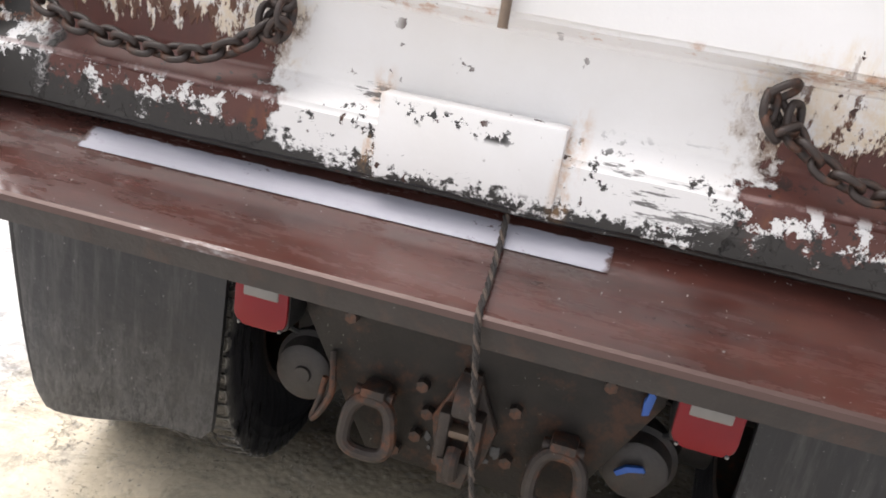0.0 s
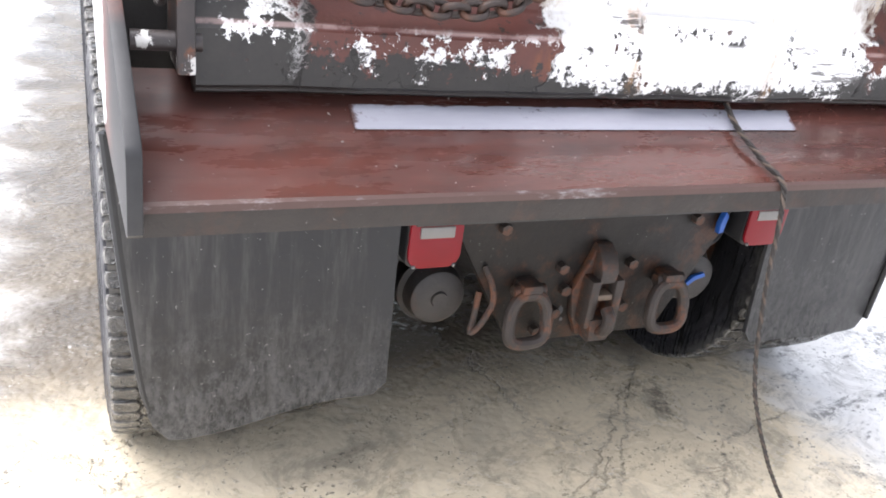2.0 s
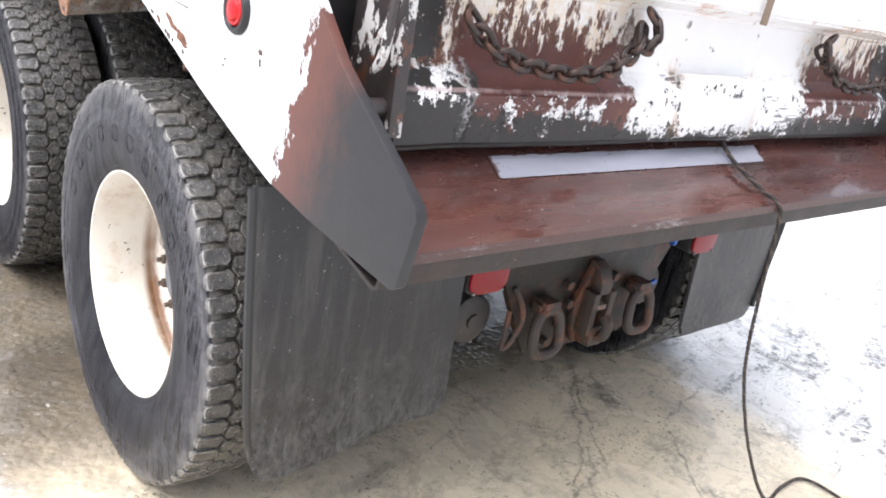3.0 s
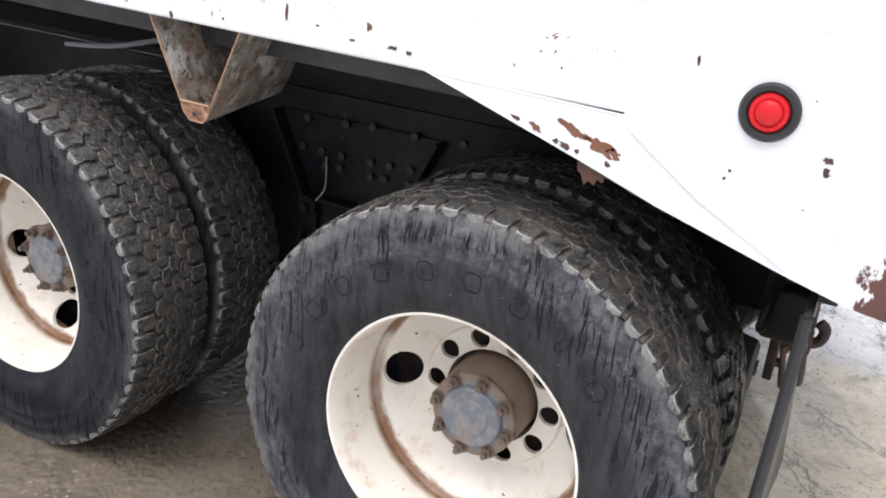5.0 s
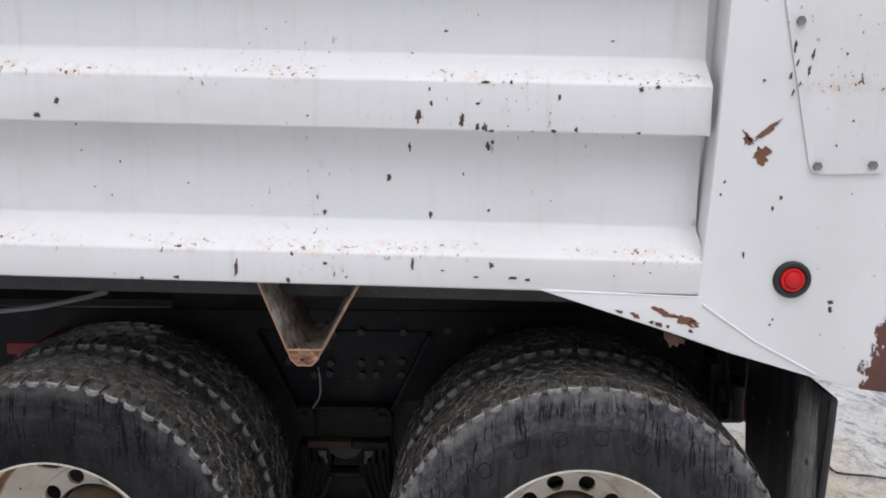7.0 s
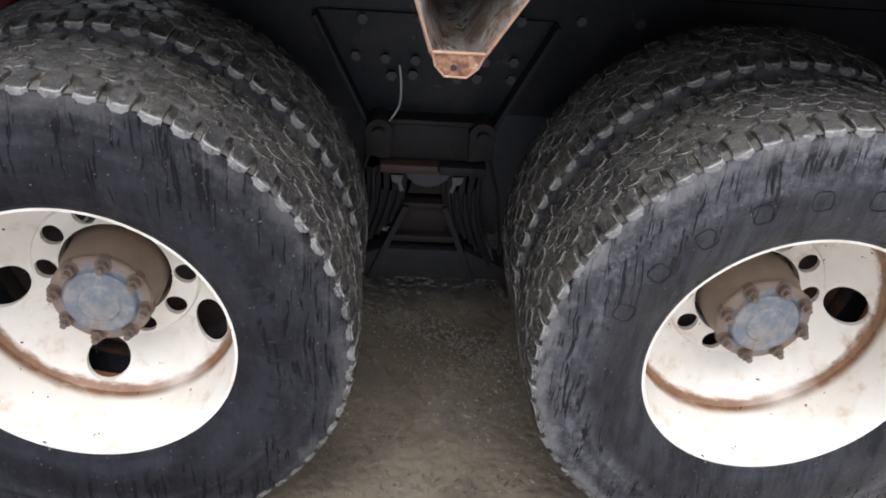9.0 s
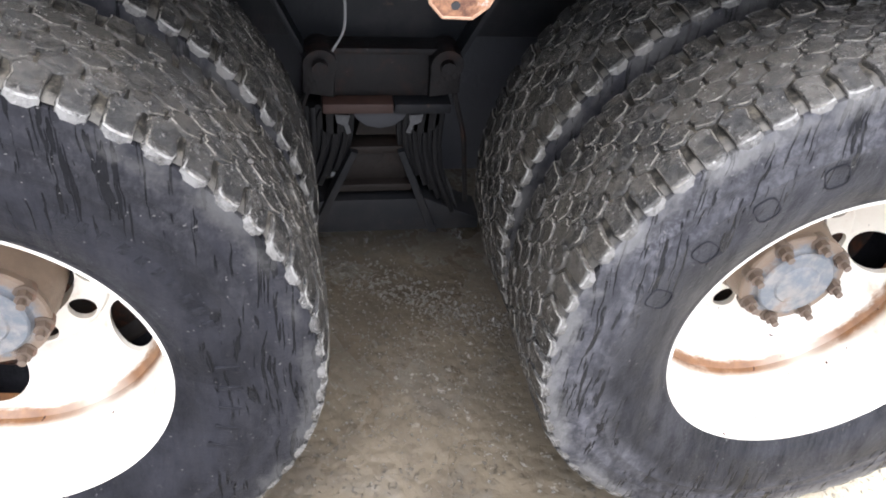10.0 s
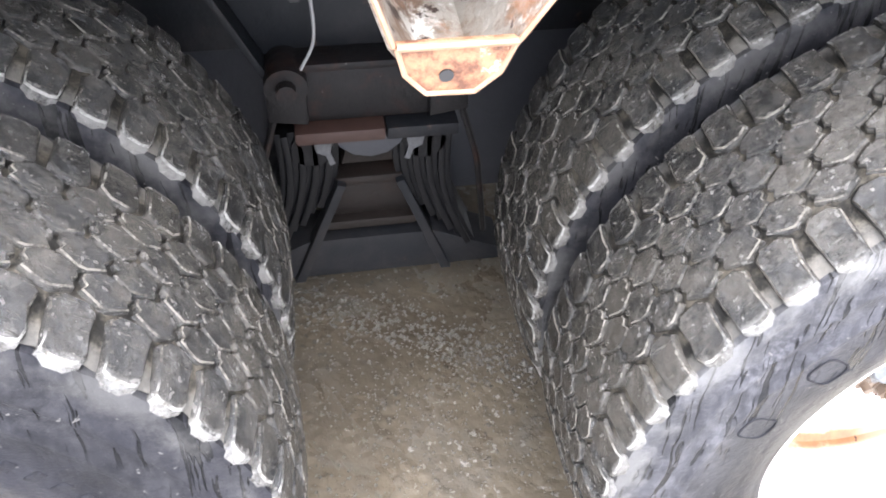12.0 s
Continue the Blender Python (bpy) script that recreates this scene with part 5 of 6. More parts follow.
def build_corner(s):
    """Rear corner: post, skirt and rear fin in one plate, with a folded outer edge."""
    edge = [(0.127, 1.270), (-0.20, 1.163), (-0.335, 1.116), (-0.56, 1.050), (-0.652, 1.026), (-0.79, 1.006), (-1.030, 0.984), (-1.042, 0.993), (-1.062, 1.112), (-1.054, 1.130), (-0.925, 1.218), (-0.825, 1.284), (-0.72, 1.384), (-0.690, 1.430), (-0.700, 1.62), (-0.735, 2.62), (-0.320, 2.64), (-0.283, 1.64), (-0.258, 1.254), (0.10, 1.272)]
    bm = bmesh.new()
    prism(bm, edge, "x", s * 1.182, s * 1.160, 0.003)
    for v in bm.verts:
        if v.co.y < -0.66:
            v.co.x -= s * 0.035 * (-0.66 - v.co.y)
    corner = part("corner_plate", bm, SIDE, truck, "white corner plate worn to rust and black steel at its fin")
    bm = bmesh.new()
    prism(bm, [(-0.292, 1.62), (-0.325, 2.63), (-0.60, 2.63), (-0.58, 1.12), (-0.268, 1.21)], "x", s * 1.161, s * 1.03, 0.006)
    part("corner_post", bm, WHITE_PAINT, corner)
    # added dark liner: the shade between fin and gate, put in as black steel
    bm = bmesh.new()
    box(bm, s * 1.158, s * 1.00, -0.640, -0.606, 1.10, 2.60, 0.003)
    part("shade_liner", bm, STEEL, corner, "dark liner added as shade behind the post")
    # weld seam along the skirt
    bm = bmesh.new()
    tube(bm, [(s * 1.1825, -0.270, 1.236), (s * 1.1825, -0.40, 1.145), (s * 1.1825, -0.555, 1.062)], 0.0035, 6)
    tube(bm, [(s * 1.1815, -0.268, 1.254), (s * 1.1815, 0.10, 1.267)], 0.0022, 6)
    part("weld_seam", bm, SIDE, corner)
    # bolted cover plate
    bm = bmesh.new()
    prism(bm, [(-0.496, 1.572), (-0.504, 1.556), (-0.520, 1.552), (-0.668, 1.556), (-0.700, 2.3), (-0.335, 2.3)], "x", s * 1.1825, s * 1.188, 0.002)
    cover = part("cover_plate", bm, WHITE_PAINT, corner, "white bolted cover plate")
    if s < 0:
        scored = random.Random(9)
        for y, z, w, h in COVER_CHIPS:
            flake(cover, -1.1885, y, z, w, h, scored, -1.3 if h > 0.01 else 0.0)
    bm = bmesh.new()
    bmesh.ops.create_cone(bm, cap_ends=True, segments=6, radius1=0.011, radius2=0.010, depth=0.012, matrix=Matrix.Rotation(radians(90), 4, "Y"))
    bolt = None
    for yy, zz in ((-0.513, 1.572), (-0.640, 1.575), (-0.45, 1.90)):
        at = pose(s * 1.191, yy, zz)
        bolt = part("cover_bolt", bm, HUB, cover, at=at) if bolt is None else again(bolt, at, cover)
    # round marker lamp in its rubber ring
    bm = bmesh.new()
    lathe(bm, [(-0.002, 0.026), (-0.012, 0.034), (-0.012, 0.041), (-0.006, 0.045), (0.004, 0.045)], 40)
    lamp = part("marker_lamp", bm, GROMMET, truck, "round red marker lamp in black rubber ring", at=pose(s * 1.182, -0.478, 1.300, 0, 0, 0 if s < 0 else 180))
    bm = bmesh.new()
    lathe(bm, [(0.0, 0.030), (-0.009, 0.0295), (-0.012, 0.0275), (-0.0122, 0.0225), (-0.0105, 0.0205), (-0.0150, 0.0185), (-0.0180, 0.0130), (-0.0192, 0.007), (-0.0195, 0.0004)], 40)
    part("lens", bm, RED_BRIGHT, lamp, "bright red domed lens")
    return corner


for s in (-1, 1):
    corner = build_corner(s)
    if s < 0:
        chip_side(panels[s], corner)
        build_rust_tab(corner)


# tailgate
def build_gate():
    bm = bmesh.new()
    face, lip = -0.775, -0.825
    prism(bm, [(lip + 0.02, 1.130), (lip, 1.142), (lip, 1.246), (face - 0.005, 1.284), (face, 1.30), (face, 1.432), (face - 0.060, 1.455), (face - 0.060, 1.86), (face, 1.89), (face, 2.62), (-0.66, 2.62), (-0.66, 1.130)], "x", -1.05, 1.05, 0.0)
    bmesh.ops.bevel(bm, geom=[e for e in bm.edges if abs(e.verts[0].co.x - e.verts[1].co.x) > 1], offset=0.007, segments=3, affect="EDGES")
    # cut the long face so that it can be dented
    for k in range(1, 60):
        bmesh.ops.bisect_plane(bm, geom=bm.verts[:] + bm.edges[:] + bm.faces[:], plane_co=(-1.05 + k * 0.035, 0, 0), plane_no=(1, 0, 0))
    for v in bm.verts:
        if v.co.y < -0.74:
            p = Vector((v.co.x * 3.0, v.co.z * 4.0, 2.0))
            v.co.y += 0.007 * noise.noise(p)
            v.co.z += 0.004 * noise.noise(p * 2.0)
    gate = part("tailgate", bm, GATE, truck, "white tailgate peeling to red primer and black", smooth=40)
    bm = bmesh.new()
    box(bm, -0.209, 0.110, -0.835, -0.785, 1.152, 1.297, 0.006)
    part("raised_plate", bm, GATE, gate, "white painted raised plate")
    bm = bmesh.new()
    rod(bm, (-0.020, -0.852, 1.66), (-0.020, -0.852, 1.435), 0.0085, 12)
    part("hanging_pin", bm, HUB, gate, "short grey steel pin")
    for s in (-1, 1):
        # hinge ear and lower latch at the gate's ends
        bm = bmesh.new()
        prism(bm, [(-0.85, 1.17), (-0.70, 1.17), (-0.70, 2.0), (-0.80, 2.0)], "x", s * 1.052, s * 1.080, 0.004)
        rod(bm, (s * 1.04, -0.82, 1.215), (s * 1.145, -0.82, 1.215), 0.016, 16)
        part("latch_plate", bm, WORN_END, gate, "worn black and white latch plate at the gate's end")
        bm = bmesh.new()
        tube(bm, smooth_line([(s * 1.105, -0.84, 1.48), (s * 1.11, -0.85, 1.39), (s * 1.105, -0.835, 1.31), (s * 1.10, -0.81, 1.27)], 6), 0.009, 8)
        part("latch_hook", bm, WORN_END, gate, "grey steel latch hook")


build_gate()

# apron under the gate: sloping top plate, turned lip, dark underside
bm = bmesh.new()
bent_plate(bm, [(-1.000, 1.020), (-0.93, 1.045), (-0.885, 1.061), (-0.873, 1.066), (-0.84, 1.086), (-0.80, 1.112), (-0.74, 1.151)], "x", -1.165, 1.165, -0.010)
apron = part("apron", bm, LEDGE, truck, "wet glossy red-brown steel apron below the tailgate", smooth=12)
# fixed pale strip standing in for the bright reflection on the apron
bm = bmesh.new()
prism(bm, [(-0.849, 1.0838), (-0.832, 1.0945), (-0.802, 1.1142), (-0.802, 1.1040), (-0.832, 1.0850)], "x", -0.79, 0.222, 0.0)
part("steel_strip", bm, REFLECTION, apron, "pale strip painted as a reflection along the apron")
bm = bmesh.new()
bent_plate(bm, [(-0.999, 1.0225), (-1.003, 1.0195), (-1.0045, 1.010)], "x", -1.165, 1.165, -0.005)
part("lip", bm, LIP, apron, "scuffed pale steel lip")
bm = bmesh.new()
bent_plate(bm, [(-1.001, 1.010), (-0.992, 0.965), (-0.975, 0.958), (-0.70, 1.03)], "x", -1.162, 1.162, 0.008)
under = part("underside", bm, dark_steel("dirty_brown_plate", (0.015, 0.012, 0.0105), (0.036, 0.028, 0.024), 0.6, 0.12), apron, "dark rusted underside plate")
bm = bmesh.new()
box(bm, -0.57, 0.57, -0.66, -0.60, 0.80, 1.0, 0.004)
part("rear_beam", bm, STEEL, apron, "dark rear cross beam")
bm = bmesh.new()
bmesh.ops.create_cone(bm, cap_ends=True, segments=6, radius1=0.0065, radius2=0.0055, depth=0.014, matrix=Matrix.Rotation(radians(118), 4, "X"))
bolt = None
for k in range(8):
    at = pose(-0.50 + 0.14 * k, -0.666, 0.830)
    bolt = part("apron_bolt", bm, HUB, under, at=at) if bolt is None else again(bolt, at, under)


# mud flaps
def build_flap(s):
    bm = bmesh.new()
    nx, nz = 18, 22
    x0 = -0.588 if s < 0 else 0.580

    def outer(g):
        """The outer edge leans inwards towards its foot."""
        return s * (1.108 + 0.075 * g**0.6) if s < 0 else 1.128

    rows = []
    for j in range(nz + 1):
        row = []
        for i in range(nx + 1):
            f, g = i / nx, j / nz
            x1 = outer(g)
            low = 0.345 - 0.070 * f**1.6 + 0.010 * math.sin(f * 6) if s < 0 else 0.312 - 0.02 * f
            r = 0.06
            x = x0 + (x1 - x0) * f
            side = min(abs(x - x0), abs(x - x1))
            if side < r:
                low += (r - math.sqrt(max(0.0, r * r - (r - side) ** 2))) * 0.7
            z = low + (1.0 - low) * g
            y = (-0.600 if s < 0 else -0.548) - 0.035 * (1 - g) ** 2 * (1 - 1.3 * f) + 0.008 * math.sin(f * 5 + 1.0) * (1 - g)
            row.append(bm.verts.new((x, y, z)))
        rows.append(row)
    for a, b in zip(rows, rows[1:]):
        for i in range(nx):
            bm.faces.new((a[i], a[i + 1], b[i + 1], b[i]))
    sheet = set(bm.faces)
    bm.normal_update()
    bmesh.ops.solidify(bm, geom=bm.faces[:], thickness=0.012)
    near = sum(f.calc_center_median().y for f in sheet) / len(sheet)
    rest = [f for f in bm.faces if f not in sheet]
    ahead = near > sum(f.calc_center_median().y for f in rest) / len(rest)
    for f in bm.faces:
        f.material_index = 1 if (f in sheet) == ahead else 0
    flap = part("mud_flap", bm, [FLAP, FLAP_FRONT], truck, "black rubber mud flap splashed grey at its lower edge")
    # turned outer edge
    bm = bmesh.new()
    line = [(outer(k / 10), (-0.604 if s < 0 else -0.552) + 0.0105 * (1 - k / 10) ** 2 + 0.008 * math.sin(6.0) * (1 - k / 10), 0.335 + 0.066 * k) for k in range(11)]
    tube(bm, line, 0.0105, 8)
    part("turned_edge", bm, GROMMET, flap, "thick black turned edge")
    bm = bmesh.new()
    bmesh.ops.create_cone(bm, cap_ends=True, segments=8, radius1=0.009, radius2=0.007, depth=0.014, matrix=Matrix.Rotation(radians(90), 4, "X"))
    b0 = None
    for k in range(4):
        at = pose(s * (0.65 + 0.14 * k), -0.606 if s < 0 else -0.556, 0.80 - 0.02 * (k % 2))
        b0 = part("flap_bolt", bm, HUB, flap, at=at) if b0 is None else again(b0, at, flap)


for s in (-1, 1):
    build_flap(s)


# rear lamps
def build_tail_lamp(x):
    def shell(bm, w, h, y0, y1, r):
        pts = []
        for cx, cz, a0 in ((1, 1, 0), (-1, 1, 90), (-1, -1, 180), (1, -1, 270)):
            for k in range(6):
                a = radians(a0 + 18 * k)
                pts.append((x + cx * (w / 2 - r) + r * math.cos(a), 0.743 + cz * (h / 2 - r) + r * math.sin(a)))
        prism(bm, pts, "y", y0, y1, 0.006)

    bm = bmesh.new()
    shell(bm, 0.134, 0.140, -0.607, -0.515, 0.022)
    lamp = part("tail_lamp", bm, GROMMET, truck, "square red tail lamp in black housing")
    bm = bmesh.new()
    shell(bm, 0.131, 0.137, -0.619, -0.6075, 0.034)
    part("lens", bm, RED, lamp, "red plastic lens")
    bm = bmesh.new()
    box(bm, x - 0.042, x + 0.042, -0.623, -0.616, 0.752, 0.780, 0.003)
    part("reverse_lens", bm, GREY_LENS, lamp, "greyed clear lens strip")
    bm = bmesh.new()
    bmesh.ops.create_uvsphere(bm, u_segments=10, v_segments=6, radius=0.0048)
    b0 = None
    for dx in (-0.05, 0.05):
        for dz in (-0.062, 0.062):
            at = pose(x + dx, -0.619, 0.743 + dz)
            b0 = part("lens_screw", bm, HUB, lamp, at=at) if b0 is None else again(b0, at, lamp)
    bm = bmesh.new()
    box(bm, x - 0.035, x + 0.035, -0.545, -0.50, 0.73, 0.87, 0.005)
    part("lamp_bracket", bm, STEEL, lamp)


for x in (-0.500, 0.478):
    build_tail_lamp(x)


# hitch plate with pintle hook and tow rings
bm = bmesh.new()
prism(bm, [(-0.43, 0.87), (-0.415, 0.725), (-0.235, 0.415), (-0.21, 0.403), (0.215, 0.403), (0.24, 0.42), (0.395, 0.72), (0.41, 0.87)], "y", -0.560, -0.535, 0.004)
hitch = part("hitch_plate", bm, dark_steel("oily_hitch_steel", (0.006, 0.006, 0.006), (0.026, 0.021, 0.018), 0.48, 0.25, 0.30), truck, "oily black steel hitch plate")
for x in (-0.217, 0.215):
    bm = bmesh.new()
    pts = []
    for k in range(28):
        a = 2 * math.pi * k / 28
        c, q = math.cos(a), math.sin(a)
        px = (0.053 - 0.010 * q) * math.copysign(abs(c) ** 0.7, c)
        pz = 0.066 * math.copysign(abs(q) ** 0.7, q)
        pts.append((x + px, -0.605 - 0.020 * (0.5 - pz / 0.128), 0.507 + pz))
    tube(bm, pts, 0.0165, 10, True)
    part("tow_ring", bm, RUSTY, hitch, "rusted forged tow ring")
    bm = bmesh.new()
    box(bm, x - 0.030, x + 0.030, -0.618, -0.555, 0.556, 0.602, 0.012)
    rod(bm, (x - 0.045, -0.592, 0.578), (x + 0.045, -0.592, 0.578), 0.016, 14)
    part("ring_mount", bm, RUSTY, hitch)
bm = bmesh.new()
# a diamond casting with a square mouth, a latch hump above it and a bright worn bar in the mouth
prism(bm, [(-0.030, 0.690), (0.014, 0.690), (0.030, 0.640), (0.066, 0.560), (0.050, 0.480), (0.026, 0.425), (-0.042, 0.425), (-0.066, 0.480), (-0.082, 0.560), (-0.046, 0.640)], "y", -0.585, -0.560, 0.006)
box(bm, -0.058, -0.030, -0.635, -0.580, 0.470, 0.610, 0.010)
box(bm, 0.014, 0.042, -0.635, -0.580, 0.470, 0.610, 0.010)
prism(bm, [(-0.048, 0.500), (0.032, 0.500), (0.022, 0.432), (-0.038, 0.432)], "y", -0.640, -0.580, 0.012)
part("pintle_base", bm, RUSTY, hitch, "rusted pintle hook casting")
bm = bmesh.new()
prism(bm, [(-0.605, 0.590), (-0.628, 0.600), (-0.630, 0.630), (-0.610, 0.672), (-0.580, 0.690), (-0.580, 0.620)], "x", -0.034, 0.018, 0.008)
tube(bm, smooth_line([(-0.008, -0.60, 0.45), (-0.008, -0.655, 0.475), (-0.008, -0.665, 0.515), (-0.008, -0.645, 0.535)], 6), 0.017, 10)
part("pintle_jaw", bm, RUSTY, hitch, "rusted hook latch")
bm = bmesh.new()
box(bm, -0.032, 0.016, -0.628, -0.590, 0.548, 0.566, 0.005)
part("latch_bar", bm, HUB, hitch, "worn bright latch bar")
splash_rnd = random.Random(4)
for px, pz, w, h in ((0.072, 0.500, 0.030, 0.050), (0.052, 0.470, 0.016, 0.014), (-0.088, 0.492, 0.020, 0.026), (-0.082, 0.464, 0.012, 0.016), (-0.112, 0.478, 0.008, 0.008), (-0.300, 0.800, 0.030, 0.020), (-0.320, 0.772, 0.014, 0.022)):
    bm = bmesh.new()
    loop = []
    for k in range(14):
        a = 2 * math.pi * k / 14
        r = splash_rnd.uniform(0.5, 1.1)
        loop.append((px + 0.5 * w * r * math.cos(a), pz + 0.5 * h * r * math.sin(a)))
    prism(bm, loop, "y", -0.5625, -0.5602, 0.0)
    part("splash_or_gap", bm, SPLASH_AND_GAP, hitch, "ragged white paint splash", smooth=0)
bm = bmesh.new()
bmesh.ops.create_cone(bm, cap_ends=True, segments=6, radius1=0.016, radius2=0.015, depth=0.022, matrix=Matrix.Rotation(radians(90), 4, "X"))
b0 = None
for xx, zz in ((-0.115, 0.60), (0.098, 0.60), (-0.115, 0.47), (0.098, 0.47), (-0.095, 0.535), (-0.30, 0.72), (0.28, 0.72), (-0.16, 0.42), (0.02, 0.755), (0.24, 0.755)):
    at = pose(xx, -0.570, zz + 0.022)
    b0 = part("hitch_bolt", bm, RUSTY, hitch, at=at) if b0 is None else again(b0, at, hitch)

bm = bmesh.new()
tube(bm, smooth_line([(-0.335, -0.565, 0.640), (-0.322, -0.590, 0.600), (-0.318, -0.600, 0.555), (-0.340, -0.600, 0.500), (-0.362, -0.590, 0.470), (-0.352, -0.580, 0.520), (-0.345, -0.572, 0.575)], 6), 0.008, 8)
part("safety_loop", bm, RUSTY, hitch, "rusted wire loop beside the hitch")

# round brake chambers behind the hitch
for s, x, y, z in ((-1, -0.425, -0.440, 0.530), (1, 0.375, -0.440, 0.522)):
    bm = bmesh.new()
    rings = lathe(bm, [(-0.085, 0.0004), (-0.085, 0.020), (-0.078, 0.022), (-0.078, 0.060), (-0.070, 0.072), (-0.030, 0.080), (-0.022, 0.092), (-0.004, 0.092), (0.004, 0.080), (0.06, 0.074), (0.10, 0.05), (0.10, 0.0004)], 40)
    bmesh.ops.rotate(bm, verts=bm.verts[:], cent=(0, 0, 0), matrix=Matrix.Rotation(radians(90), 3, "Z"))
    bmesh.ops.translate(bm, verts=bm.verts[:], vec=(x, y, z))
    pot = part("brake_chamber", bm, dark_steel("dusty_chamber_steel", (0.016, 0.015, 0.015), (0.060, 0.052, 0.048), 0.5, 0.2), truck, "round grey-black brake chamber")
    bm = bmesh.new()
    tube(bm, smooth_line([(x - s * 0.07, y, z + 0.05), (x + s * 0.10, y - 0.02, z + 0.10), (x + s * 0.12, y + 0.05, z + 0.22), (x, y + 0.2, z + 0.28)], 6), 0.008, 8)
    part("air_hose", bm, GROMMET, pot, "black air hose")
bm = bmesh.new()
prism(bm, [(0.330, 0.525), (0.352, 0.545), (0.388, 0.553), (0.396, 0.542), (0.362, 0.533), (0.338, 0.516)], "y", -0.540, -0.528, 0.002)
part("blue_tag", bm, BLUE, pot, "torn blue plastic tag")
bm = bmesh.new()
prism(bm, [(0.352, 0.70), (0.366, 0.705), (0.372, 0.75), (0.360, 0.765), (0.350, 0.73)], "y", -0.585, -0.565, 0.003)
part("loose_tag", bm, BLUE, hitch, "torn blue plastic tag")


# V-shaped bracket under the body side, with a drilled toe
def build_bracket(s):
    bm = bmesh.new()
    zt = rail_z(0.6) + 0.01
    bent_plate(bm, [(0.815, zt), (0.752, 1.090), (0.730, 1.056), (0.692, 1.056), (0.668, 1.088), (0.560, zt)], "x", s * 1.168, s * 0.90, 0.006)
    bracket = part("side_bracket", bm, BRACKET, truck, "rusted V-shaped bracket under the body side")
    bm = bmesh.new()
    prism(bm, [(0.752, 1.092), (0.746, 1.068), (0.730, 1.050), (0.694, 1.049), (0.676, 1.066), (0.667, 1.092)], "x", s * 1.172, s * 1.163, 0.002)
    part("toe", bm, TOE, bracket, "rusted toe plate")
    bm = bmesh.new()
    rod(bm, (s * 1.1735, 0.716, 1.066), (s * 1.165, 0.716, 1.066), 0.0055, 12)
    part("toe_hole", bm, GROMMET, bracket)
    bm = bmesh.new()
    tube(bm, [(s * 1.170, 0.818, zt - 0.004), (s * 1.171, 0.754, 1.092)], 0.0022, 6)
    tube(bm, [(s * 1.170, 0.556, zt - 0.004), (s * 1.171, 0.665, 1.092)], 0.0022, 6)
    tube(bm, [(s * 1.173, 0.752, 1.093), (s * 1.173, 0.667, 1.093)], 0.0030, 6)
    tube(bm, [(s * 1.172, 0.752, 1.092), (s * 1.172, 0.746, 1.068), (s * 1.172, 0.730, 1.050), (s * 1.172, 0.694, 1.049), (s * 1.172, 0.676, 1.066), (s * 1.172, 0.667, 1.092)], 0.0022, 6)
    part("bracket_edge", bm, RAW, bracket, "orange rusted cut edge")
    bracket.matrix_basis = pose(s * 1.166, 0.004, 1.285, 0, s * 7.8, 0) @ Matrix.Translation((-s * 1.172, 0, -1.281))


for s in (-1, 1):
    build_bracket(s)

# red reflector bar on the chassis ahead of the wheels, and a small hook beside the mud flap
bm = bmesh.new()
box(bm, -0.675, -0.655, 1.60, 1.76, 0.925, 0.965, 0.006)
box(bm, -0.660, -0.44, 1.66, 1.69, 0.935, 0.955, 0.004)
part("side_reflector", bm, RED, truck, "red reflector bar on a short arm")
bm = bmesh.new()
tube(bm, smooth_line([(-0.52, -0.54, 0.93), (-0.60, -0.53, 0.84), (-0.67, -0.525, 0.80), (-0.685, -0.52, 0.755), (-0.64, -0.52, 0.735), (-0.60, -0.525, 0.76)], 6), 0.012, 8)
box(bm, -0.530, -0.50, -0.560, -0.520, 0.74, 0.99, 0.006)
part("flap_bracket", bm, STEEL, truck, "small black hooked bracket")

# pale tube along the chassis ahead of the wheels, standing in for light seen through
for line in ([(-0.46, 1.98, 1.003), (-0.46, 1.85, 1.015), (-0.46, 1.735, 1.030), (-0.46, 1.60, 1.060), (-0.46, 1.52, 1.080)],):
    bm = bmesh.new()
    tube(bm, smooth_line(line, 4), 0.009, 8)
    part("air_line", bm, plain("pale_light_gap", (0.42, 0.42, 0.44), 0.3), truck, "pale tube standing in for light above the chassis rail")

# cab side: fuel tank, step, front wheel
bm = bmesh.new()
rings = lathe(bm, [(0, 0.0005), (0, 0.27), (0.02, 0.30), (1.1, 0.30), (1.12, 0.27), (1.12, 0.0005)], 40)
bmesh.ops.rotate(bm, verts=bm.verts[:], cent=(0, 0, 0), matrix=Matrix.Rotation(radians(90), 3, "Z"))
bmesh.ops.translate(bm, verts=bm.verts[:], vec=(-0.86, 2.45, 0.74))
tank = part("fuel_tank", bm, WHITE_PAINT, truck, "white cylindrical fuel tank")
bm = bmesh.new()
box(bm, -1.20, -0.86, 2.55, 3.35, 0.40, 0.43, 0.005)
box(bm, -1.20, -1.18, 2.55, 3.35, 0.43, 0.62, 0.005)
part("step", bm, plain("grey_step_paint", (0.42, 0.42, 0.44), 0.4), tank, "grey steel step under the tank")
bm = bmesh.new()
prism(bm, [(4.75, 0.75), (4.75, 2.55), (4.85, 2.62), (5.75, 2.60), (6.15, 1.75), (7.45, 1.60), (7.60, 1.45), (7.60, 0.75), (5.95, 0.75), (5.88, 1.05), (4.95, 1.05), (4.88, 0.75)], "x", -1.02, 1.02, 0.04)
part("cab", bm, WHITE_PAINT, truck, "white truck cab")
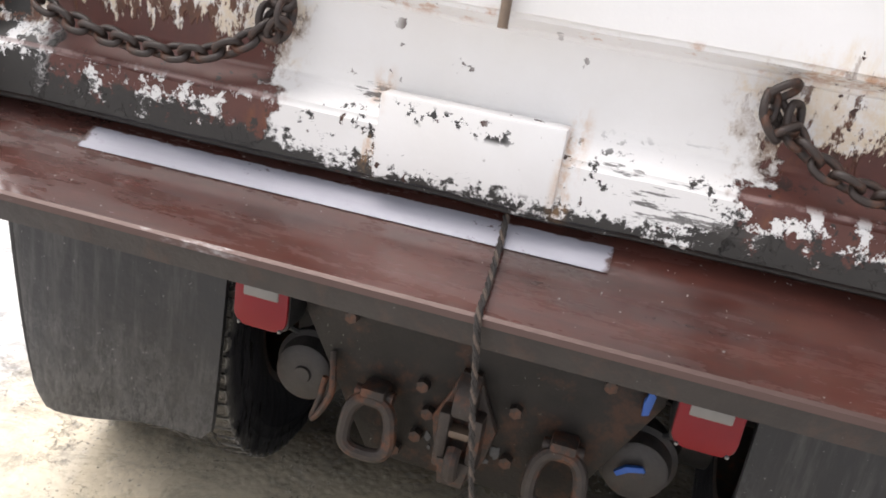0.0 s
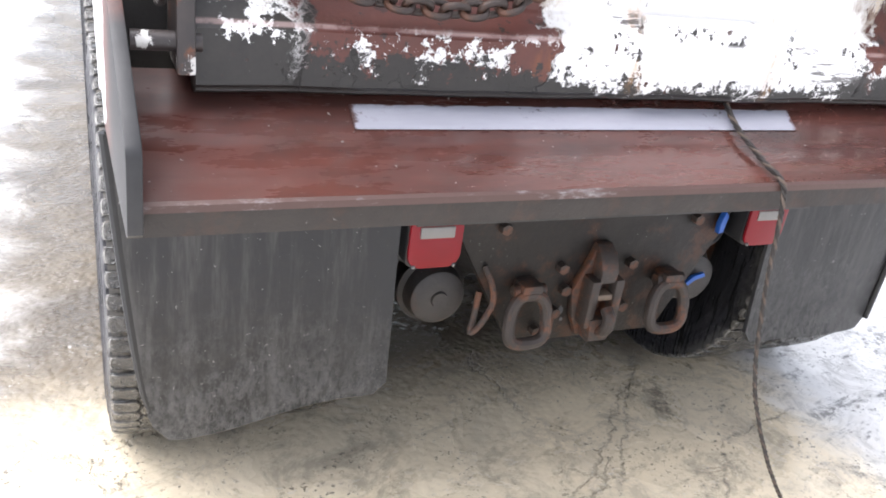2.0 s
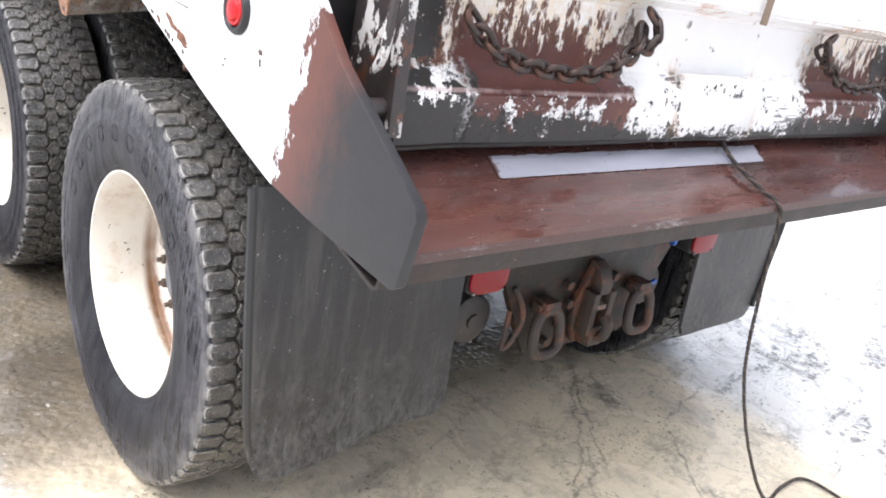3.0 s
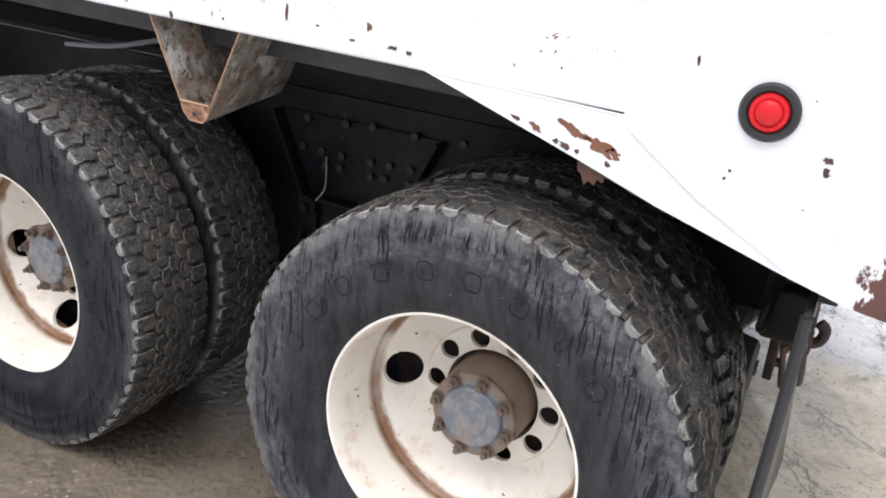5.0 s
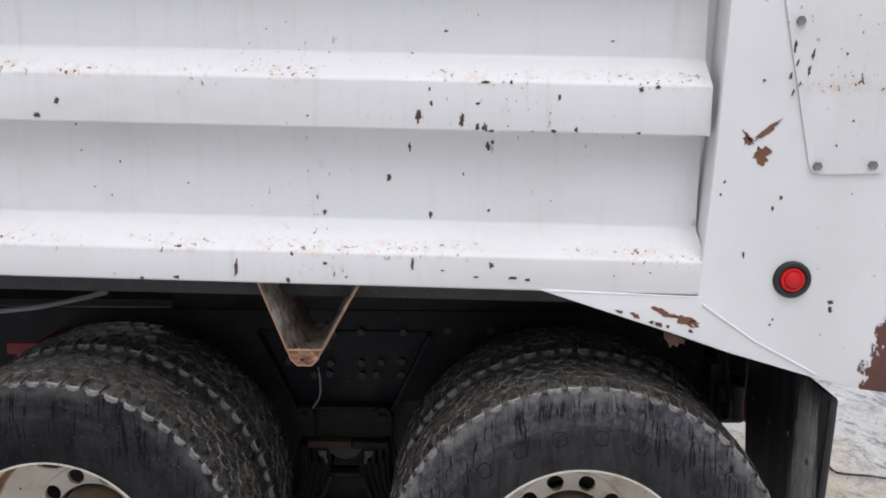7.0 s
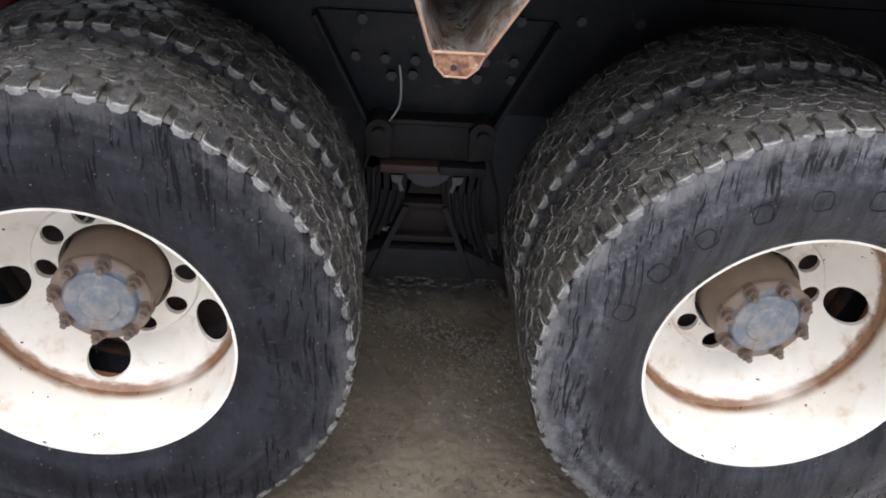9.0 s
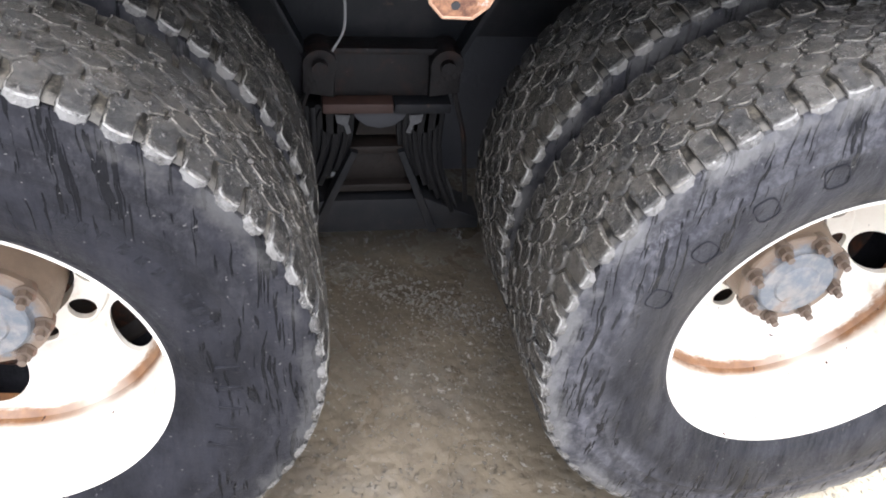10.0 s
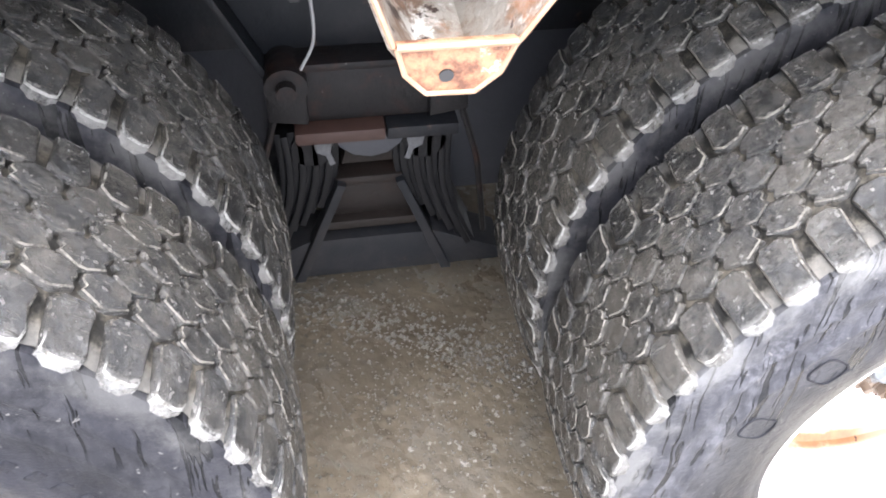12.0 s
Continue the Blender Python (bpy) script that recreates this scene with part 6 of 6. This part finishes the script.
for s in (-1, 1):
    build_wheel(pose(s * 1.02, 5.4, HUB_Z, 0, 0, 0 if s < 0 else 180), None, None, 0.4, "front steering wheel")


# ---- chains on the tailgate ----
def chain(points, label, seed):
    line = smooth_line(points, 24)
    ob = thing("chain", pose(*line[0]), label, "chain", "tailgate chains")
    origin = Vector(line[0])
    bm = bmesh.new()
    pts = []
    for k in range(20):
        a = 2 * math.pi * k / 20
        c, q = math.cos(a), math.sin(a)
        pts.append((0.0150 * q, 0, 0.0125 * math.copysign(min(1, abs(c) * 1.4), c) + 0.010 * c))
    tube(bm, pts, 0.0066, 7, True)
    me = mesh_of("link", bm, CHAIN_STEEL, 60)
    acc, turn, last = 0.0, 0, line[0]
    rnd = random.Random(seed)
    for a, b in zip(line, line[1:]):
        acc += (b - a).length
        if acc >= 0.0325:
            acc = 0.0
            d = (b - last).normalized()
            q = d.to_track_quat("Z", "Y").to_matrix().to_4x4()
            o = new("link", me)
            o.parent = ob
            o.matrix_basis = Matrix.Translation((b + last) / 2 - origin) @ q @ Matrix.Rotation(radians(45 + 90 * (turn % 2) + rnd.uniform(-12, 12)), 4, "Z")
            turn += 1
            last = b
    return ob


for s in (-1, 1):
    chain([(s * 0.93, -0.825, 1.385), (s * 0.86, -0.835, 1.325), (s * 0.75, -0.838, 1.300), (s * 0.62, -0.838, 1.290), (s * 0.52, -0.838, 1.306), (s * 0.45, -0.825, 1.345), (s * 0.415, -0.805, 1.385), (s * 0.395, -0.800, 1.405)], "brown rusted steel chain slung across the tailgate", 3 + s)
    chain([(s * 0.420, -0.820, 1.425), (s * 0.392, -0.825, 1.405), (s * 0.396, -0.838, 1.37), (s * 0.424, -0.825, 1.348), (s * 0.436, -0.815, 1.385), (s * 0.416, -0.810, 1.412)], "bunched rusted chain end hooked to the tailgate", 8 + s)


# ---- rope over the apron ----
def build_rope():
    pts = smooth_line([(0.035, -0.812, 1.130), (0.040, -0.86, 1.092), (0.047, -0.95, 1.050), (0.050, -1.005, 1.030), (0.058, -1.020, 0.98), (0.085, -1.025, 0.78), (0.135, -1.035, 0.55), (0.235, -1.060, 0.33), (0.370, -1.085, 0.13), (0.455, -1.100, 0.035), (0.51, -1.10, 0.010), (0.62, -1.085, 0.012), (0.74, -1.10, 0.010), (0.76, -1.22, 0.010), (0.70, -1.33, 0.010), (0.58, -1.41, 0.010), (0.48, -1.43, 0.010), (0.44, -1.6, 0.010), (0.30, -1.9, 0.010)], 14)
    rope = thing("rope", pose(*pts[0]), "thin dark braided rope hanging over the apron to the ground", "rope")
    base = Vector(pts[0])
    for phase, material in ((0.0, ROPE), (2.1, ROPE_DARK), (4.2, ROPE_DARK)):
        bm = bmesh.new()
        run, strand = 0.0, []
        for k, p in enumerate(pts):
            run += (p - pts[k - 1]).length if k else 0.0
            d = (pts[min(k + 1, len(pts) - 1)] - pts[max(k - 1, 0)]).normalized()
            side = d.cross(Vector((1, 0.2, 0.1))).normalized()
            up = side.cross(d)
            a = run * 2 * math.pi / 0.045 + phase
            strand.append(p - base + 0.0034 * (math.cos(a) * side + math.sin(a) * up))
        tube(bm, strand, 0.0032, 6)
        part("strand", bm, material, rope)


build_rope()


# ---- another truck parked beyond ----
def build_far_truck():
    far = thing("parked_truck", pose(6.1, -1.50, 0, 0, 0, -86), "dark-backed dump truck parked across the yard", "truck")
    bm = bmesh.new()
    box(bm, -1.2, 1.2, 0.0, 4.5, 1.15, 2.6, 0.03)
    part("body", bm, WHITE_PAINT, far, "white dump body")
    bm = bmesh.new()
    box(bm, -1.15, 1.15, -0.06, -0.004, 1.06, 1.26, 0.01)
    part("tailgate_foot", bm, WORN_END, far, "worn dark foot of the tailgate")
    bm = bmesh.new()
    box(bm, -1.2, 1.2, -0.20, 0.0, 0.42, 0.93, 0.02)
    bumper = part("rear_bar", bm, STEEL, far, "dark rear bar")
    bm = bmesh.new()
    box(bm, -1.2, 1.2, -0.20, 0.02, 0.94, 1.04, 0.01)
    part("apron", bm, plain("tan_wood_bar", (0.30, 0.16, 0.10), 0.5), far, "tan rear board")
    for x in (-0.85, 0.85):
        bm = bmesh.new()
        box(bm, x - 0.09, x + 0.09, -0.235, -0.20, 0.74, 0.88, 0.01)
        part("tail_lamp", bm, RED, bumper, "red tail lamp")
    for x in (-0.9, 0.9):
        bm = bmesh.new()
        lathe(bm, [(-0.28, 0.30), (-0.28, 0.47), (-0.25, 0.51), (0.25, 0.51), (0.28, 0.47), (0.28, 0.30)], 48)
        part("wheel", bm, SIDEWALL, far, at=pose(x, 0.75, 0.51))


build_far_truck()


# ---- gravel ----
def build_gravel():
    rnd = random.Random(11)
    verts, faces = [], []
    for k in range(5200):
        if k < 2400:
            x, y = rnd.gauss(-0.70, 0.22), rnd.gauss(0.66, 0.22)
        elif k < 3300:
            f = rnd.uniform(-0.3, 1.3)
            x, y = -0.60 + 0.17 * f + rnd.gauss(0, 0.03), 0.45 + 0.30 * f + rnd.gauss(0, 0.05)
        else:
            x, y = rnd.uniform(-2.4, 2.6), rnd.uniform(-2.6, 2.2)
        r = rnd.choice((0.0014, 0.0018, 0.0024, 0.0036) if not 2400 <= k < 3300 else (0.0018, 0.0025, 0.004, 0.006)) * rnd.uniform(0.7, 1.4)
        start = len(verts)
        for dx, dy, dz in ((1, 0, 0), (0, 1, 0), (-1, 0, 0), (0, -1, 0), (0, 0, 1), (0, 0, -1)):
            w = r * rnd.uniform(0.6, 1.2)
            verts.append((x + dx * w, y + dy * w, 0.0005 + dz * w * 0.7))
        for a, b in ((0, 1), (1, 2), (2, 3), (3, 0)):
            faces.append((start + a, start + b, start + 4))
            faces.append((start + b, start + a, start + 5))
    me = bpy.data.meshes.new("gravel")
    me.from_pydata(verts, [], faces)
    me.materials.append(STONE)
    me.update()
    tagged(new("gravel", me), "fine wet grey gravel scattered on the concrete", "gravel", kind="stuff")


build_gravel()
